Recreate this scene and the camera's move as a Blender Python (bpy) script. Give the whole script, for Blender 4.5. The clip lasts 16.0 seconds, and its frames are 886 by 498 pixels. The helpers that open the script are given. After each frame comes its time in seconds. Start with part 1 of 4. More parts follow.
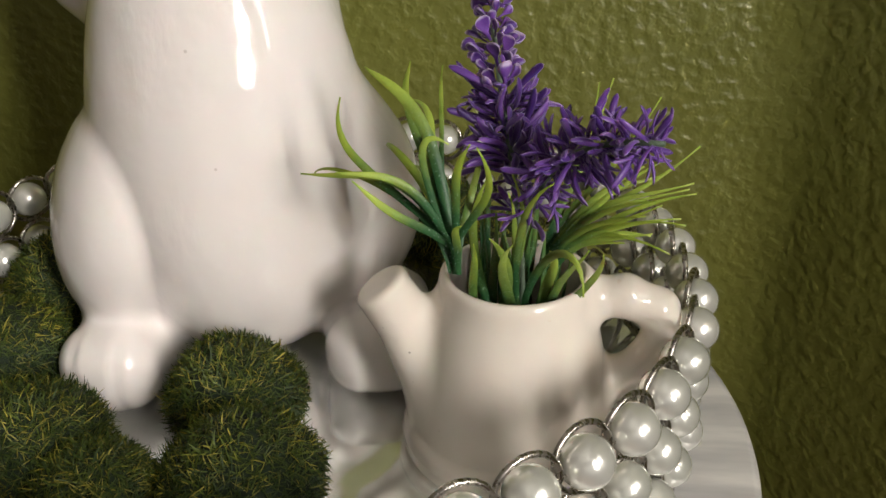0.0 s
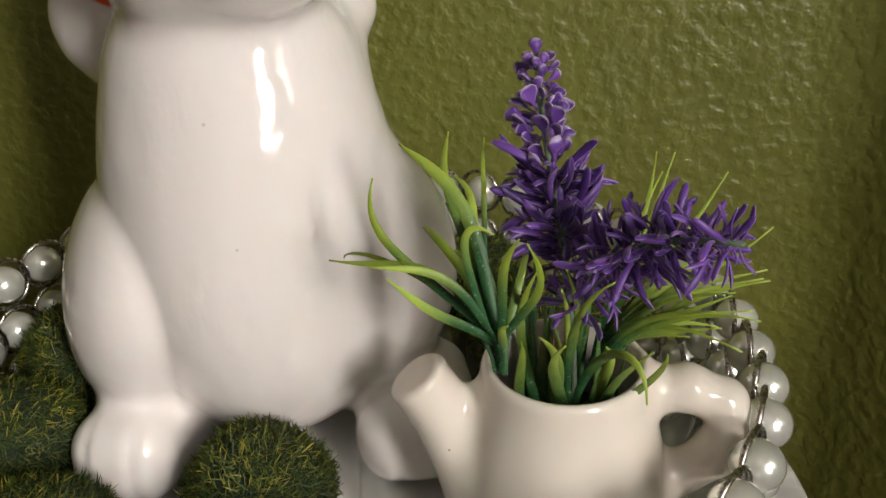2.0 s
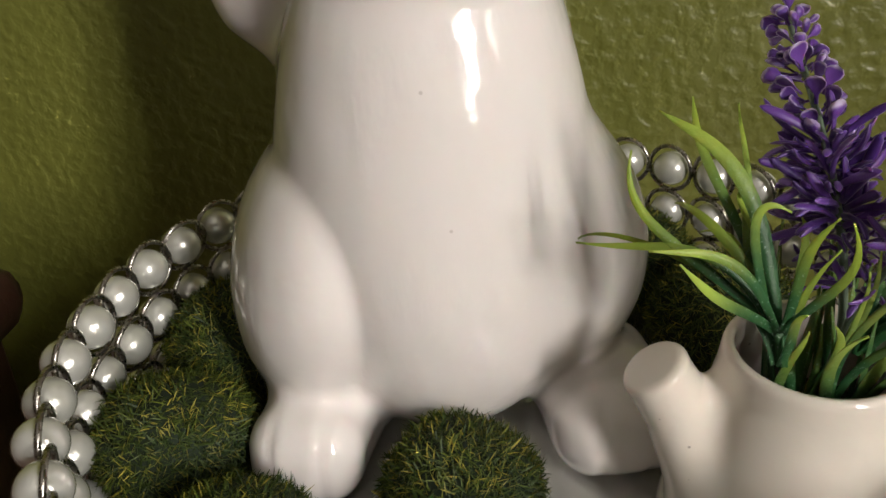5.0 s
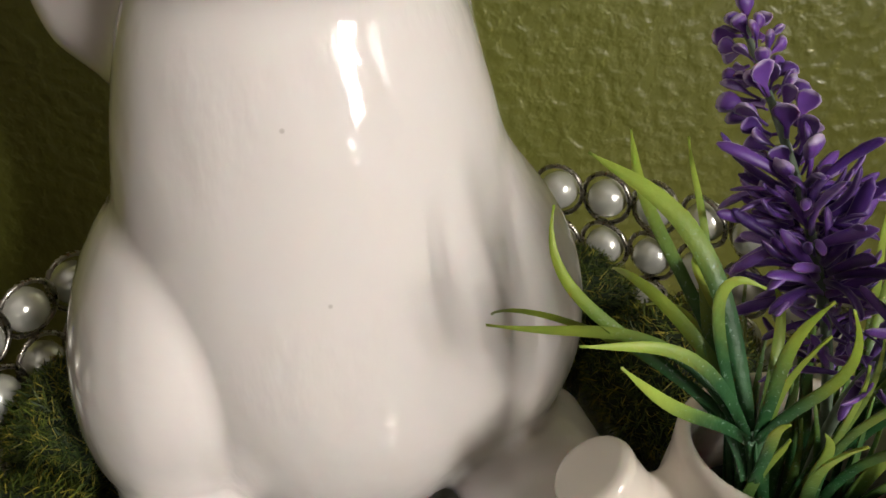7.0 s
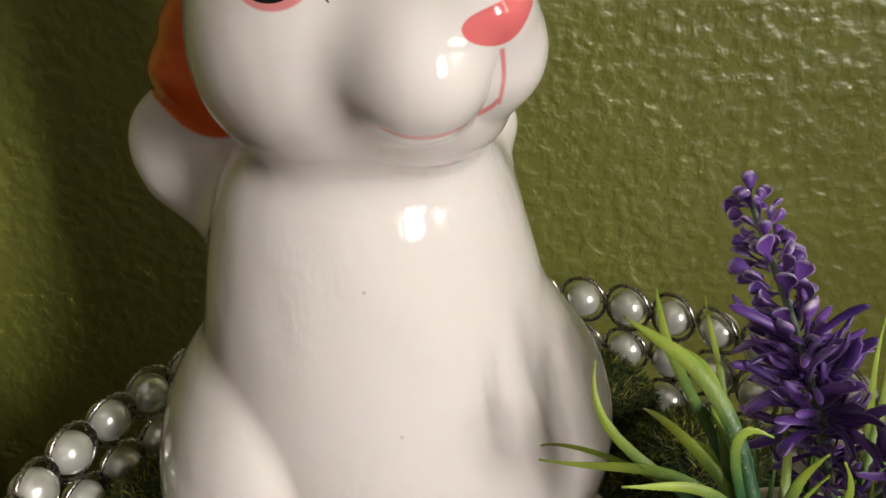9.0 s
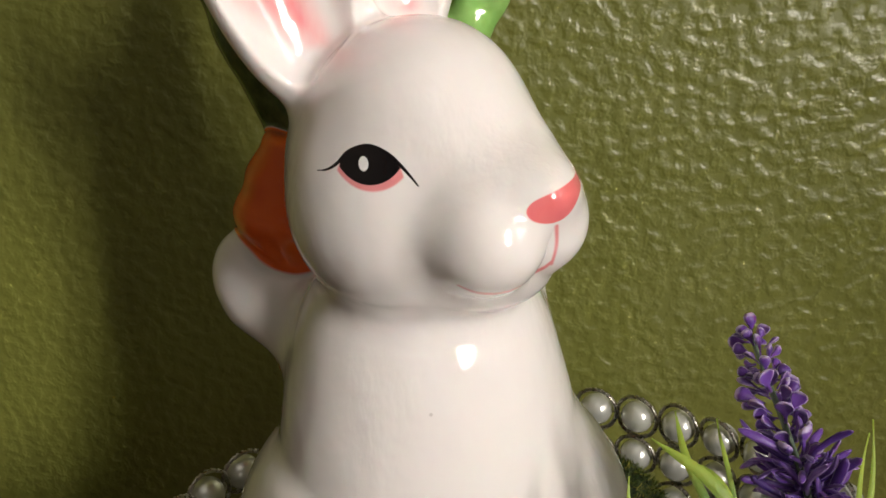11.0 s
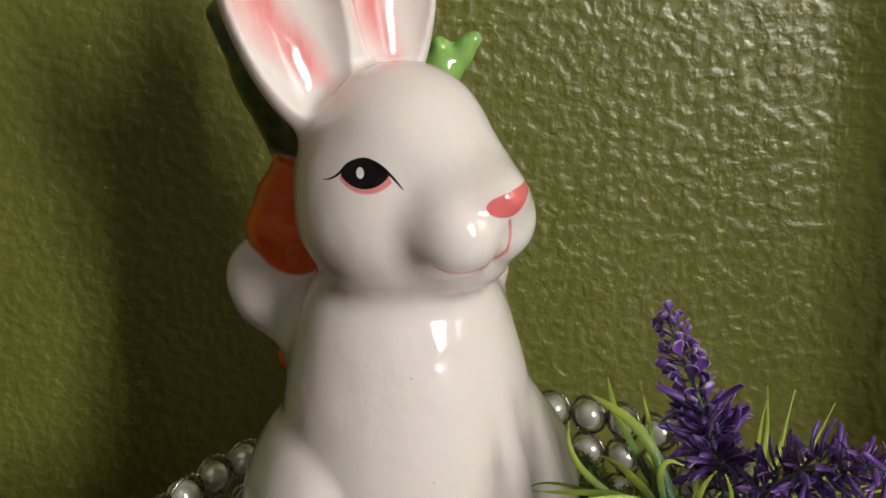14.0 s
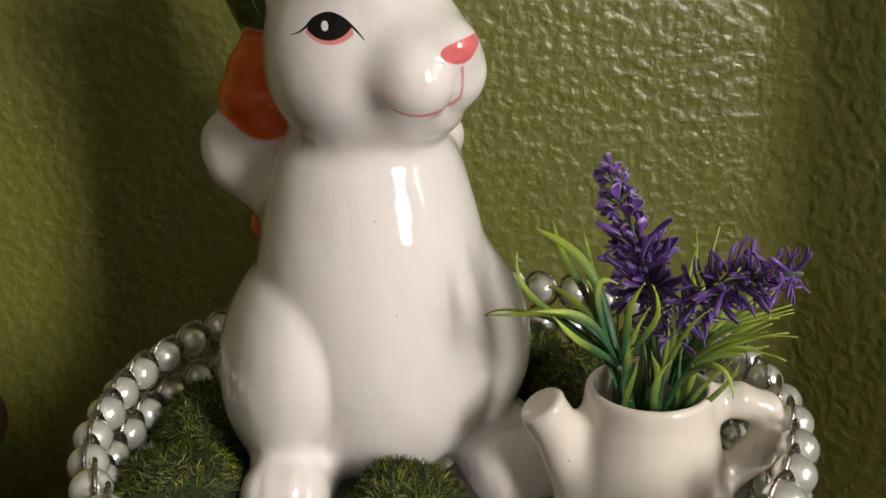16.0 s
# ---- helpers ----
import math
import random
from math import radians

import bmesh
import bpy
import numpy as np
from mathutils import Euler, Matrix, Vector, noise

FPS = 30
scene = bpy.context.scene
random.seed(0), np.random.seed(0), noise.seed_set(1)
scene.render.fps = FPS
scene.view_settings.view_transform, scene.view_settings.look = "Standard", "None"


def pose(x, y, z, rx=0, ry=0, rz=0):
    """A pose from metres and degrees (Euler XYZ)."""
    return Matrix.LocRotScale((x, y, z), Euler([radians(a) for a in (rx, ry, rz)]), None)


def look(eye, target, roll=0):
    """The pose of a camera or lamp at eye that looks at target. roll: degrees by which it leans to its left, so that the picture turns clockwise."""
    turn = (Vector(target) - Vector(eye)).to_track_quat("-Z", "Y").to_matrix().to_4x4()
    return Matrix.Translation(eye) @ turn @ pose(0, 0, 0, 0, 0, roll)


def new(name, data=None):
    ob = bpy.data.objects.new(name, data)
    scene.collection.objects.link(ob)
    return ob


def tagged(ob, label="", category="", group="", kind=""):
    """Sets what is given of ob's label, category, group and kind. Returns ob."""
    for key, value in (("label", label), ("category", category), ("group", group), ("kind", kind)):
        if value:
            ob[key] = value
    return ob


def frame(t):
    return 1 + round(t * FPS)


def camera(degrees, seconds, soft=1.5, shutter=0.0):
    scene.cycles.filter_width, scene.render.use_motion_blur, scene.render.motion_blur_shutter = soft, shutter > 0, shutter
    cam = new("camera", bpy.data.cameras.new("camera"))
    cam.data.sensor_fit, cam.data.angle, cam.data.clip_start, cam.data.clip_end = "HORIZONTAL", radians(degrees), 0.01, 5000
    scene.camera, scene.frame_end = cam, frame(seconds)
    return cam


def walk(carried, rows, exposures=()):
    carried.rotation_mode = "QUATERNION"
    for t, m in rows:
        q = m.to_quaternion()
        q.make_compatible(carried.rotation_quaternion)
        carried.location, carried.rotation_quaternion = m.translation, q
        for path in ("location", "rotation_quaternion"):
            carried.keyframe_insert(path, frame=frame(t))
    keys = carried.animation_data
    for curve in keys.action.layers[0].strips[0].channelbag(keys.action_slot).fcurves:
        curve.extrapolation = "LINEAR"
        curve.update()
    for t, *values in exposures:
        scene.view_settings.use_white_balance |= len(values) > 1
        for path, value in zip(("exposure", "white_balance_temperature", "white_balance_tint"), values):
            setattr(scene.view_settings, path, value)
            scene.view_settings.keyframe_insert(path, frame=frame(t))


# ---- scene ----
cam = camera(53.5, 16.0, soft=1.5)
PATH = [
    (0, (0.0618, -0.2277, 0.1751), (0.0405, 0.0379, 0.0371), -0.82),
    (0.5, (0.0688, -0.2155, 0.1756), (0.0444, 0.0481, 0.0346), -1.14),
    (1, (0.0671, -0.2043, 0.1768), (0.0403, 0.0588, 0.0352), -1.53),
    (1.5, (0.0630, -0.2009, 0.1798), (0.0343, 0.0637, 0.0413), -1.99),
    (2, (0.0562, -0.2018, 0.1821), (0.0261, 0.0646, 0.0475), -2.04),
    (2.5, (0.0429, -0.2017, 0.1788), (0.0085, 0.0641, 0.0439), -1.82),
    (3, (0.0313, -0.2043, 0.1753), (-0.0059, 0.0605, 0.0392), -1.61),
    (3.5, (0.0225, -0.2051, 0.1734), (-0.0174, 0.0576, 0.0341), -2.23),
    (4, (0.0140, -0.2017, 0.1758), (-0.0284, 0.0600, 0.0353), -2.82),
    (4.2, (0.0115, -0.2000, 0.1778), (-0.0314, 0.0614, 0.0369), -3.12),
    (6.5, (0.0010, -0.1549, 0.1777), (-0.0085, 0.1045, 0.0272), -2.11),
    (7, (0.0115, -0.1451, 0.1675), (-0.0014, 0.1184, 0.0247), -2.61),
    (7.5, (0.0186, -0.1374, 0.1696), (0.0049, 0.1249, 0.0246), -3.53),
    (8, (0.0123, -0.1445, 0.1778), (-0.0023, 0.1208, 0.0384), -3.37),
    (8.5, (0.0052, -0.1541, 0.1861), (-0.0106, 0.1149, 0.0543), -3.39),
    (9, (0.0041, -0.1621, 0.1947), (-0.0112, 0.1105, 0.0703), -3.22),
    (9.5, (0.0003, -0.1674, 0.2010), (-0.0142, 0.1079, 0.0827), -2.98),
    (9.7, (-0.0021, -0.1701, 0.2038), (-0.0133, 0.1064, 0.0878), -2.67),
    (11.8, (-0.0104, -0.1992, 0.2309), (-0.0186, 0.0876, 0.1432), -1.80),
    (12, (-0.0101, -0.2010, 0.2352), (-0.0177, 0.0863, 0.1491), -1.60),
    (12.5, (-0.0096, -0.2097, 0.2402), (-0.0161, 0.0797, 0.1616), -1.36),
    (13, (-0.0108, -0.2209, 0.2366), (-0.0156, 0.0700, 0.1635), -1.44),
    (13.5, (-0.0105, -0.2373, 0.2293), (-0.0127, 0.0540, 0.1577), -1.75),
    (14, (-0.0106, -0.2431, 0.2162), (-0.0098, 0.0469, 0.1397), -1.48),
    (14.5, (-0.0102, -0.2499, 0.2100), (-0.0056, 0.0387, 0.1282), -1.41),
    (15, (-0.0105, -0.2586, 0.2064), (-0.0016, 0.0285, 0.1196), -1.25),
    (15.5, (-0.0086, -0.2662, 0.1974), (0.0026, 0.0198, 0.1074), -1.28),
    (16, (-0.0098, -0.2748, 0.1930), (0.0020, 0.0104, 0.1007), -1.49),
]
walk(cam, [(t, look(eye, target, roll)) for t, eye, target, roll in PATH],
     exposures=[(0.0, 0.08), (1.5, 0.03), (7.0, -0.04), (8.0, -0.04), (9.5, 0.10), (12.0, 0.15), (13.0, 0.05), (14.0, -0.12), (15.0, -0.03), (16.0, 0.02)])

# ---- light: one window to the right behind the camera, an added fill, and the room that bounces it ----
world = bpy.data.worlds.new("room_air")
scene.world = world
world.use_nodes = True
world.node_tree.nodes["Background"].inputs["Color"].default_value = (0.9, 0.93, 1.0, 1)
world.node_tree.nodes["Background"].inputs["Strength"].default_value = 0.005

FLOOR_Z, CEIL_Z = -0.74, 1.75
WALL_Y, CORNER_X = 0.158, 0.182
WIN_X, WIN_Y0, WIN_Y1, WIN_Z0, WIN_Z1 = 0.85, -1.36, -0.96, 0.32, 1.02


# a narrower window with a sheer blind beside it, and behind the camera an added fill lamp in a made-up opening
WIN2_Y0, WIN2_Y1 = -0.60, -0.36
SOUTH_Y, SOUTH_X0, SOUTH_X1, SOUTH_Z0, SOUTH_Z1 = -2.6, -0.2, 0.75, 0.1, 1.3


def window_or_fill_lamp(mid, way, wide, high, energy):
    data = bpy.data.lights.new("window_or_fill_light", "AREA")
    data.shape, data.size, data.size_y = "RECTANGLE", wide, high
    data.energy, data.color = energy, (1.0, 0.94, 0.87)
    ob = new("window_or_fill_light", data)
    ob.matrix_world = look(Vector(mid), Vector(mid) + Vector(way))


window_or_fill_lamp((WIN_X + 0.06, (WIN_Y0 + WIN_Y1) / 2, (WIN_Z0 + WIN_Z1) / 2), (-1, 0, 0), WIN_Y1 - WIN_Y0, WIN_Z1 - WIN_Z0, 83.0)
window_or_fill_lamp((WIN_X + 0.06, (WIN2_Y0 + WIN2_Y1) / 2, (WIN_Z0 + WIN_Z1) / 2), (-1, 0, 0), WIN2_Y1 - WIN2_Y0, WIN_Z1 - WIN_Z0, 4.0)
# weak frontal fill, added to lift the feet and belly
window_or_fill_lamp(((SOUTH_X0 + SOUTH_X1) / 2, SOUTH_Y - 0.06, (SOUTH_Z0 + SOUTH_Z1) / 2), (0, 1, 0), SOUTH_X1 - SOUTH_X0, SOUTH_Z1 - SOUTH_Z0, 1.0)


# ---- materials ----
class Nodes:
    """Short-hand for a node material."""

    def __init__(self, name):
        self.m = bpy.data.materials.new(name)
        self.m.use_nodes = True
        self.t = self.m.node_tree
        self.bsdf = self.t.nodes["Principled BSDF"]

    def put(self, sock, value):
        if isinstance(value, bpy.types.NodeSocket):
            self.t.links.new(value, sock)
        elif isinstance(value, (tuple, list)) and len(value) == 3 and sock.type == "RGBA":
            sock.default_value = (*value, 1)
        else:
            sock.default_value = value

    def node(self, kind, ins=None, out=0, **attrs):
        n = self.t.nodes.new(kind)
        for k, v in attrs.items():
            setattr(n, k, v)
        for k, v in (ins or {}).items():
            self.put(n.inputs[k], v)
        return n.outputs[out]

    def set(self, **ins):
        for k, v in ins.items():
            self.put(self.bsdf.inputs[k.replace("_", " ")], v)
        return self

    def coord(self, which="Object"):
        n = self.t.nodes.new("ShaderNodeTexCoord")
        return n.outputs[which]

    def noise(self, scale, detail=3, rough=0.55, vec=None, dist=0.0):
        return self.node("ShaderNodeTexNoise", {"Vector": vec or self.coord(), "Scale": scale, "Detail": detail,
                                                "Roughness": rough, "Distortion": dist})

    def ramp(self, fac, lo, hi, a=0.0, b=1.0):
        return self.node("ShaderNodeMapRange", {"Value": fac, "From Min": lo, "From Max": hi, "To Min": a, "To Max": b})

    def mix(self, fac, a, b, blend="MIX"):
        n = self.t.nodes.new("ShaderNodeMix")
        n.data_type, n.blend_type = "RGBA", blend
        self.put(n.inputs[0], fac), self.put(n.inputs[6], a), self.put(n.inputs[7], b)
        return n.outputs[2]

    def math(self, op, a, b=0.0):
        return self.node("ShaderNodeMath", {0: a, 1: b}, operation=op)

    def attr(self, name):
        n = self.t.nodes.new("ShaderNodeAttribute")
        n.attribute_name = name
        return n.outputs["Fac"]

    def bump(self, height, strength=1.0, distance=0.001, normal=None):
        ins = {"Height": height, "Strength": strength, "Distance": distance}
        if normal:
            ins["Normal"] = normal
        self.put(self.bsdf.inputs["Normal"], self.node("ShaderNodeBump", ins))
        return self


def wall_paint():
    n = Nodes("olive_wall_paint")
    lumps = n.noise(185, 2, 0.4, dist=0.1)
    fine = n.noise(620, 2, 0.5)
    h = n.math("ADD", n.node("ShaderNodeMapRange", {"Value": lumps, "From Min": 0.30, "From Max": 0.74}, interpolation_type="SMOOTHSTEP"), n.math("MULTIPLY", fine, 0.03))
    tone = n.mix(n.noise(9, 4), (0.152, 0.160, 0.029), (0.186, 0.192, 0.038))
    tone = n.mix(n.ramp(n.noise(260, 2), 0.62, 0.8, 0, 0.25), tone, (0.20, 0.20, 0.07))
    n.set(Base_Color=tone, Roughness=n.ramp(n.noise(40), 0.3, 0.7, 0.34, 0.43), Specular_IOR_Level=0.75)
    return n.bump(h, 0.62, 0.0009).m


def plain(name, col, col2, rough=0.7, scale=8, metal=0.0, bump=0.0, dist=0.001, **more):
    n = Nodes(name)
    n.set(Base_Color=n.mix(n.noise(scale, 4), col, col2), Roughness=rough, Metallic=metal, **more)
    if bump:
        n.bump(n.noise(scale * 12, 3), bump, dist)
    return n.m


def glazed(name):
    """White glaze; the painted details are float attributes of the mesh, in millimetres inside their outline."""
    n = Nodes(name)
    base = n.mix(n.noise(30, 3), (0.82, 0.768, 0.748), (0.85, 0.802, 0.785))
    edge = lambda a, w=0.14: n.ramp(n.attr(a), -w, w)
    streak = n.noise(1.0, 3, vec=n.node("ShaderNodeMapping", {"Vector": n.coord(), "Scale": (150, 150, 45), "Rotation": (0.0, 0.35, 0.0)}))
    pink = n.mix(n.ramp(streak, 0.3, 0.7), (0.86, 0.36, 0.36), (0.80, 0.19, 0.21))
    col = n.mix(n.math("MULTIPLY", n.ramp(n.attr("blush"), 0.0, 1.0), n.ramp(streak, 0.25, 0.65, 0.62, 1.0)), base, pink)
    col = n.mix(edge("rose"), col, n.mix(n.noise(300), (0.74, 0.155, 0.165), (0.80, 0.20, 0.20)))
    col = n.mix(n.math("MULTIPLY", edge("line", 0.22), 0.9), col, (0.76, 0.22, 0.23))
    col = n.mix(edge("ink", 0.08), col, (0.006, 0.005, 0.006))
    col = n.mix(edge("glint", 0.1), col, (0.82, 0.80, 0.78))
    org = n.mix(n.noise(120, 4), (0.80, 0.095, 0.008), (0.88, 0.155, 0.016))
    col = n.mix(edge("carrot", 0.5), col, org)
    grn = n.mix(n.noise(140, 4), (0.15, 0.38, 0.06), (0.38, 0.62, 0.20))
    # darker green puts the ear's shadow on the left leaves into the colour
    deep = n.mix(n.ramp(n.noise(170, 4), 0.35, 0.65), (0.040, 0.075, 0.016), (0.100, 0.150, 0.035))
    grn = n.mix(n.ramp(n.attr("leaf_shade"), 0.0, 1.0), grn, deep)
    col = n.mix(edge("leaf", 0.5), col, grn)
    speck = n.ramp(n.node("ShaderNodeTexVoronoi", {"Vector": n.coord(), "Scale": 55.0}), 0.02, 0.034, 1.0, 0.0)
    col = n.mix(n.math("MULTIPLY", speck, 0.3), col, (0.16, 0.10, 0.06))
    n.set(Base_Color=col, Roughness=0.10, Specular_IOR_Level=0.55, Coat_Weight=0.5, Coat_Roughness=0.03,
          Subsurface_Weight=0.06, Subsurface_Scale=0.004)
    # soft waves, and in patches the combed fur strokes that show through the glaze
    comb = n.noise(1.0, 2, 0.5, vec=n.node("ShaderNodeMapping", {"Vector": n.coord(), "Scale": (330, 330, 120), "Rotation": (0.0, 0.3, 0.0)}))
    patch = n.ramp(n.noise(26, 2, 0.4), 0.50, 0.66)
    return n.bump(n.math("ADD", n.noise(85, 2, 0.4), n.math("MULTIPLY", n.math("MULTIPLY", comb, patch), 0.36)), 0.55, 0.0012).m


def can_glaze():
    n = Nodes("cream_can_glaze")
    base = n.mix(n.noise(45, 4), (0.76, 0.69, 0.615), (0.80, 0.735, 0.66))
    stain = n.ramp(n.noise(120, 3, 0.6), 0.70, 0.76)
    base = n.mix(n.math("MULTIPLY", stain, 0.35), base, (0.62, 0.38, 0.20))
    speck = n.ramp(n.node("ShaderNodeTexVoronoi", {"Vector": n.coord(), "Scale": 120.0}), 0.03, 0.05, 1.0, 0.0)
    base = n.mix(n.math("MULTIPLY", speck, 0.6), base, (0.12, 0.08, 0.05))
    n.set(Base_Color=base, Roughness=0.15, Specular_IOR_Level=0.5, Subsurface_Weight=0.05, Subsurface_Scale=0.004)
    return n.bump(n.noise(160, 2), 0.2, 0.0008).m


def marble():
    n = Nodes("white_grey_marble")
    vec = n.node("ShaderNodeMapping", {"Vector": n.coord(), "Scale": (5, 30, 5), "Rotation": (0, 0, 0.12)})
    veins = n.noise(1.6, 5, 0.55, vec=vec, dist=0.3)
    col = n.mix(n.ramp(veins, 0.36, 0.58), (0.40, 0.40, 0.41), (0.76, 0.74, 0.71))
    col = n.mix(n.ramp(n.noise(60, 4), 0.4, 0.75, 0, 0.3), col, (0.60, 0.56, 0.52))
    n.set(Base_Color=col, Roughness=0.22)
    return n.m


def pearl_gloss():
    n = Nodes("pearl_lustre")
    r = n.node("ShaderNodeObjectInfo", out=5)
    base = n.mix(r, (0.78, 0.79, 0.73), (0.88, 0.88, 0.83))
    n.set(Base_Color=base, Roughness=0.22, Metallic=0.58, Coat_Weight=0.8, Coat_Roughness=0.10,
          Specular_IOR_Level=0.7)
    return n.bump(n.noise(240, 2), 0.06, 0.0005).m


def steel():
    n = Nodes("worn_silver_wire")
    n.set(Base_Color=n.mix(n.noise(300), (0.30, 0.27, 0.24), (0.56, 0.53, 0.49)), Metallic=1.0, Roughness=n.ramp(n.noise(500), 0.3, 0.7, 0.18, 0.38))
    return n.m


def mirror_glass():
    n = Nodes("tray_mirror")
    n.set(Base_Color=n.mix(n.noise(25, 4), (0.90, 0.92, 0.89), (0.95, 0.96, 0.94)), Metallic=0.78,
          Roughness=n.ramp(n.noise(35, 5, 0.65), 0.35, 0.75, 0.05, 0.16))
    return n.m


def moss_blades(name, rnd_lo, rnd_hi):
    n = Nodes(name)
    r = n.node("ShaderNodeNewGeometry", out=8)
    col = n.mix(n.ramp(r, 0.0, 0.75), rnd_lo, rnd_hi)
    col = n.mix(n.ramp(r, 0.80, 0.88), col, (0.34, 0.29, 0.040))
    col = n.mix(n.ramp(n.noise(70, 2), 0.35, 0.65, 0.0, 0.7), col, (0.016, 0.036, 0.010))
    n.set(Base_Color=col, Roughness=0.55, Specular_IOR_Level=0.3)
    return n.m


def leaf_plastic():
    n = Nodes("plastic_grass_blade")
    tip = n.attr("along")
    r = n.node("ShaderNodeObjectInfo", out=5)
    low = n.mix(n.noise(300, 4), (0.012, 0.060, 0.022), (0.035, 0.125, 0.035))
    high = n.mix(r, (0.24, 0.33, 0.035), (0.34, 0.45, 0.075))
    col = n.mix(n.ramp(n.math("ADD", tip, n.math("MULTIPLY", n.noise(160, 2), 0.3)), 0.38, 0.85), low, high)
    spark = n.ramp(n.noise(1500, 2), 0.62, 0.70)
    col = n.mix(n.math("MULTIPLY", spark, n.ramp(tip, 0.35, 0.6, 0.5, 0.0)), col, (0.35, 0.48, 0.40))
    n.set(Base_Color=col, Roughness=0.46, Specular_IOR_Level=0.4, Subsurface_Weight=0.08, Subsurface_Scale=0.002)
    return n.bump(n.noise(900, 2), 0.3, 0.0004).m


def floret_plastic():
    n = Nodes("purple_floret_plastic")
    tip = n.attr("along")
    r = n.node("ShaderNodeObjectInfo", out=5)
    deep = n.mix(r, (0.058, 0.016, 0.165), (0.150, 0.052, 0.330))
    pale = n.mix(r, (0.30, 0.21, 0.44), (0.50, 0.41, 0.62))
    fuzz = n.noise(1100, 3)
    col = n.mix(n.ramp(n.math("ADD", tip, n.math("MULTIPLY", fuzz, 0.4)), 0.95, 1.3), deep, pale)
    col = n.mix(n.ramp(fuzz, 0.55, 0.75, 0, 0.35), col, pale)
    n.set(Base_Color=col, Roughness=0.45, Subsurface_Weight=0.1, Subsurface_Scale=0.001, Sheen_Weight=0.45, Sheen_Roughness=0.35, Sheen_Tint=(0.78, 0.70, 0.95, 1))
    return n.m


WALL = wall_paint()
# unseen walls and ceiling; their tones set how much light bounces back
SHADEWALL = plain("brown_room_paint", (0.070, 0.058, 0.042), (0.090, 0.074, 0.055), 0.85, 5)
PLASTER = plain("cream_room_plaster", (0.42, 0.39, 0.33), (0.47, 0.44, 0.37), 0.85, 5)
CEILING = plain("grey_ceiling_paint", (0.36, 0.35, 0.33), (0.40, 0.39, 0.37), 0.9, 5)
FLOORWOOD = plain("brown_floor_boards", (0.13, 0.075, 0.04), (0.20, 0.12, 0.065), 0.45, 12)
DARKWOOD = plain("dark_red_brown_wood", (0.034, 0.014, 0.009), (0.058, 0.024, 0.015), 0.4, 30, bump=0.2)
WHITEPAINT = plain("white_window_paint", (0.76, 0.75, 0.72), (0.80, 0.79, 0.76), 0.4, 20)
IRON = plain("black_iron", (0.03, 0.03, 0.03), (0.05, 0.05, 0.045), 0.45, 60, metal=0.8)
MARBLE, PEARL, STEEL, MIRROR = marble(), pearl_gloss(), steel(), mirror_glass()
GLAZE, CANGLAZE = glazed("white_rabbit_glaze"), can_glaze()
MOSS = moss_blades("moss_fibres", (0.014, 0.032, 0.006), (0.105, 0.135, 0.015))
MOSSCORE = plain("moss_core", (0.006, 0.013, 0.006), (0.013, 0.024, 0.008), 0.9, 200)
BLADE, FLORET = leaf_plastic(), floret_plastic()
STALK = plain("plastic_stalk", (0.05, 0.09, 0.05), (0.16, 0.20, 0.15), 0.5, 400)


# ---- mesh helpers ----
def mesh_object(name, verts, faces, material, parent=None, label="", smooth=True, normals=None):
    me = bpy.data.meshes.new(name)
    me.from_pydata([tuple(v) for v in verts], [], [tuple(f) for f in faces])
    me.polygons.foreach_set("use_smooth", [smooth] * len(me.polygons))
    me.materials.append(material)
    if normals is not None:
        me.normals_split_custom_set_from_vertices([tuple(v) for v in normals])
    me.update()
    ob = new(name, me)
    if parent:
        ob.parent = parent
    if label:
        ob["label"] = label
    return ob


def part(name, bm, material, parent=None, label="", smooth=True):
    me = bpy.data.meshes.new(name)
    bm.normal_update()
    bm.to_mesh(me)
    bm.free()
    me.polygons.foreach_set("use_smooth", [smooth] * len(me.polygons))
    me.materials.append(material)
    ob = new(name, me)
    if parent:
        ob.parent = parent
    if label:
        ob["label"] = label
    return ob


def shared(name, data, parent, m):
    """One more object on the same mesh."""
    ob = new(name, data)
    ob.parent = parent
    ob.matrix_local = m
    return ob


def box(lo, hi, bevel=0.0):
    bm = bmesh.new()
    lo, hi = Vector(lo), Vector(hi)
    bmesh.ops.create_cube(bm, size=1, matrix=Matrix.Translation((lo + hi) / 2) @ Matrix.Diagonal((*(hi - lo), 1)))
    if bevel:
        bmesh.ops.bevel(bm, geom=bm.edges[:], offset=bevel, segments=2, affect="EDGES", profile=0.5)
    return bm


def lathe(profile, n=64, centre=(0, 0)):
    """A closed turned body from (radius, height) pairs, poles where the radius is 0."""
    verts, faces, rings = [], [], []
    for r, z in profile:
        if r < 1e-6:
            rings.append([len(verts)] * n)
            verts.append((centre[0], centre[1], z))
        else:
            rings.append(list(range(len(verts), len(verts) + n)))
            verts += [(centre[0] + r * math.cos(2 * math.pi * i / n), centre[1] + r * math.sin(2 * math.pi * i / n), z) for i in range(n)]
    for a, b in zip(rings, rings[1:]):
        for i in range(n):
            j = (i + 1) % n
            f = list(dict.fromkeys((a[i], a[j], b[j], b[i])))
            if len(f) > 2:
                faces.append(f)
    return verts, faces


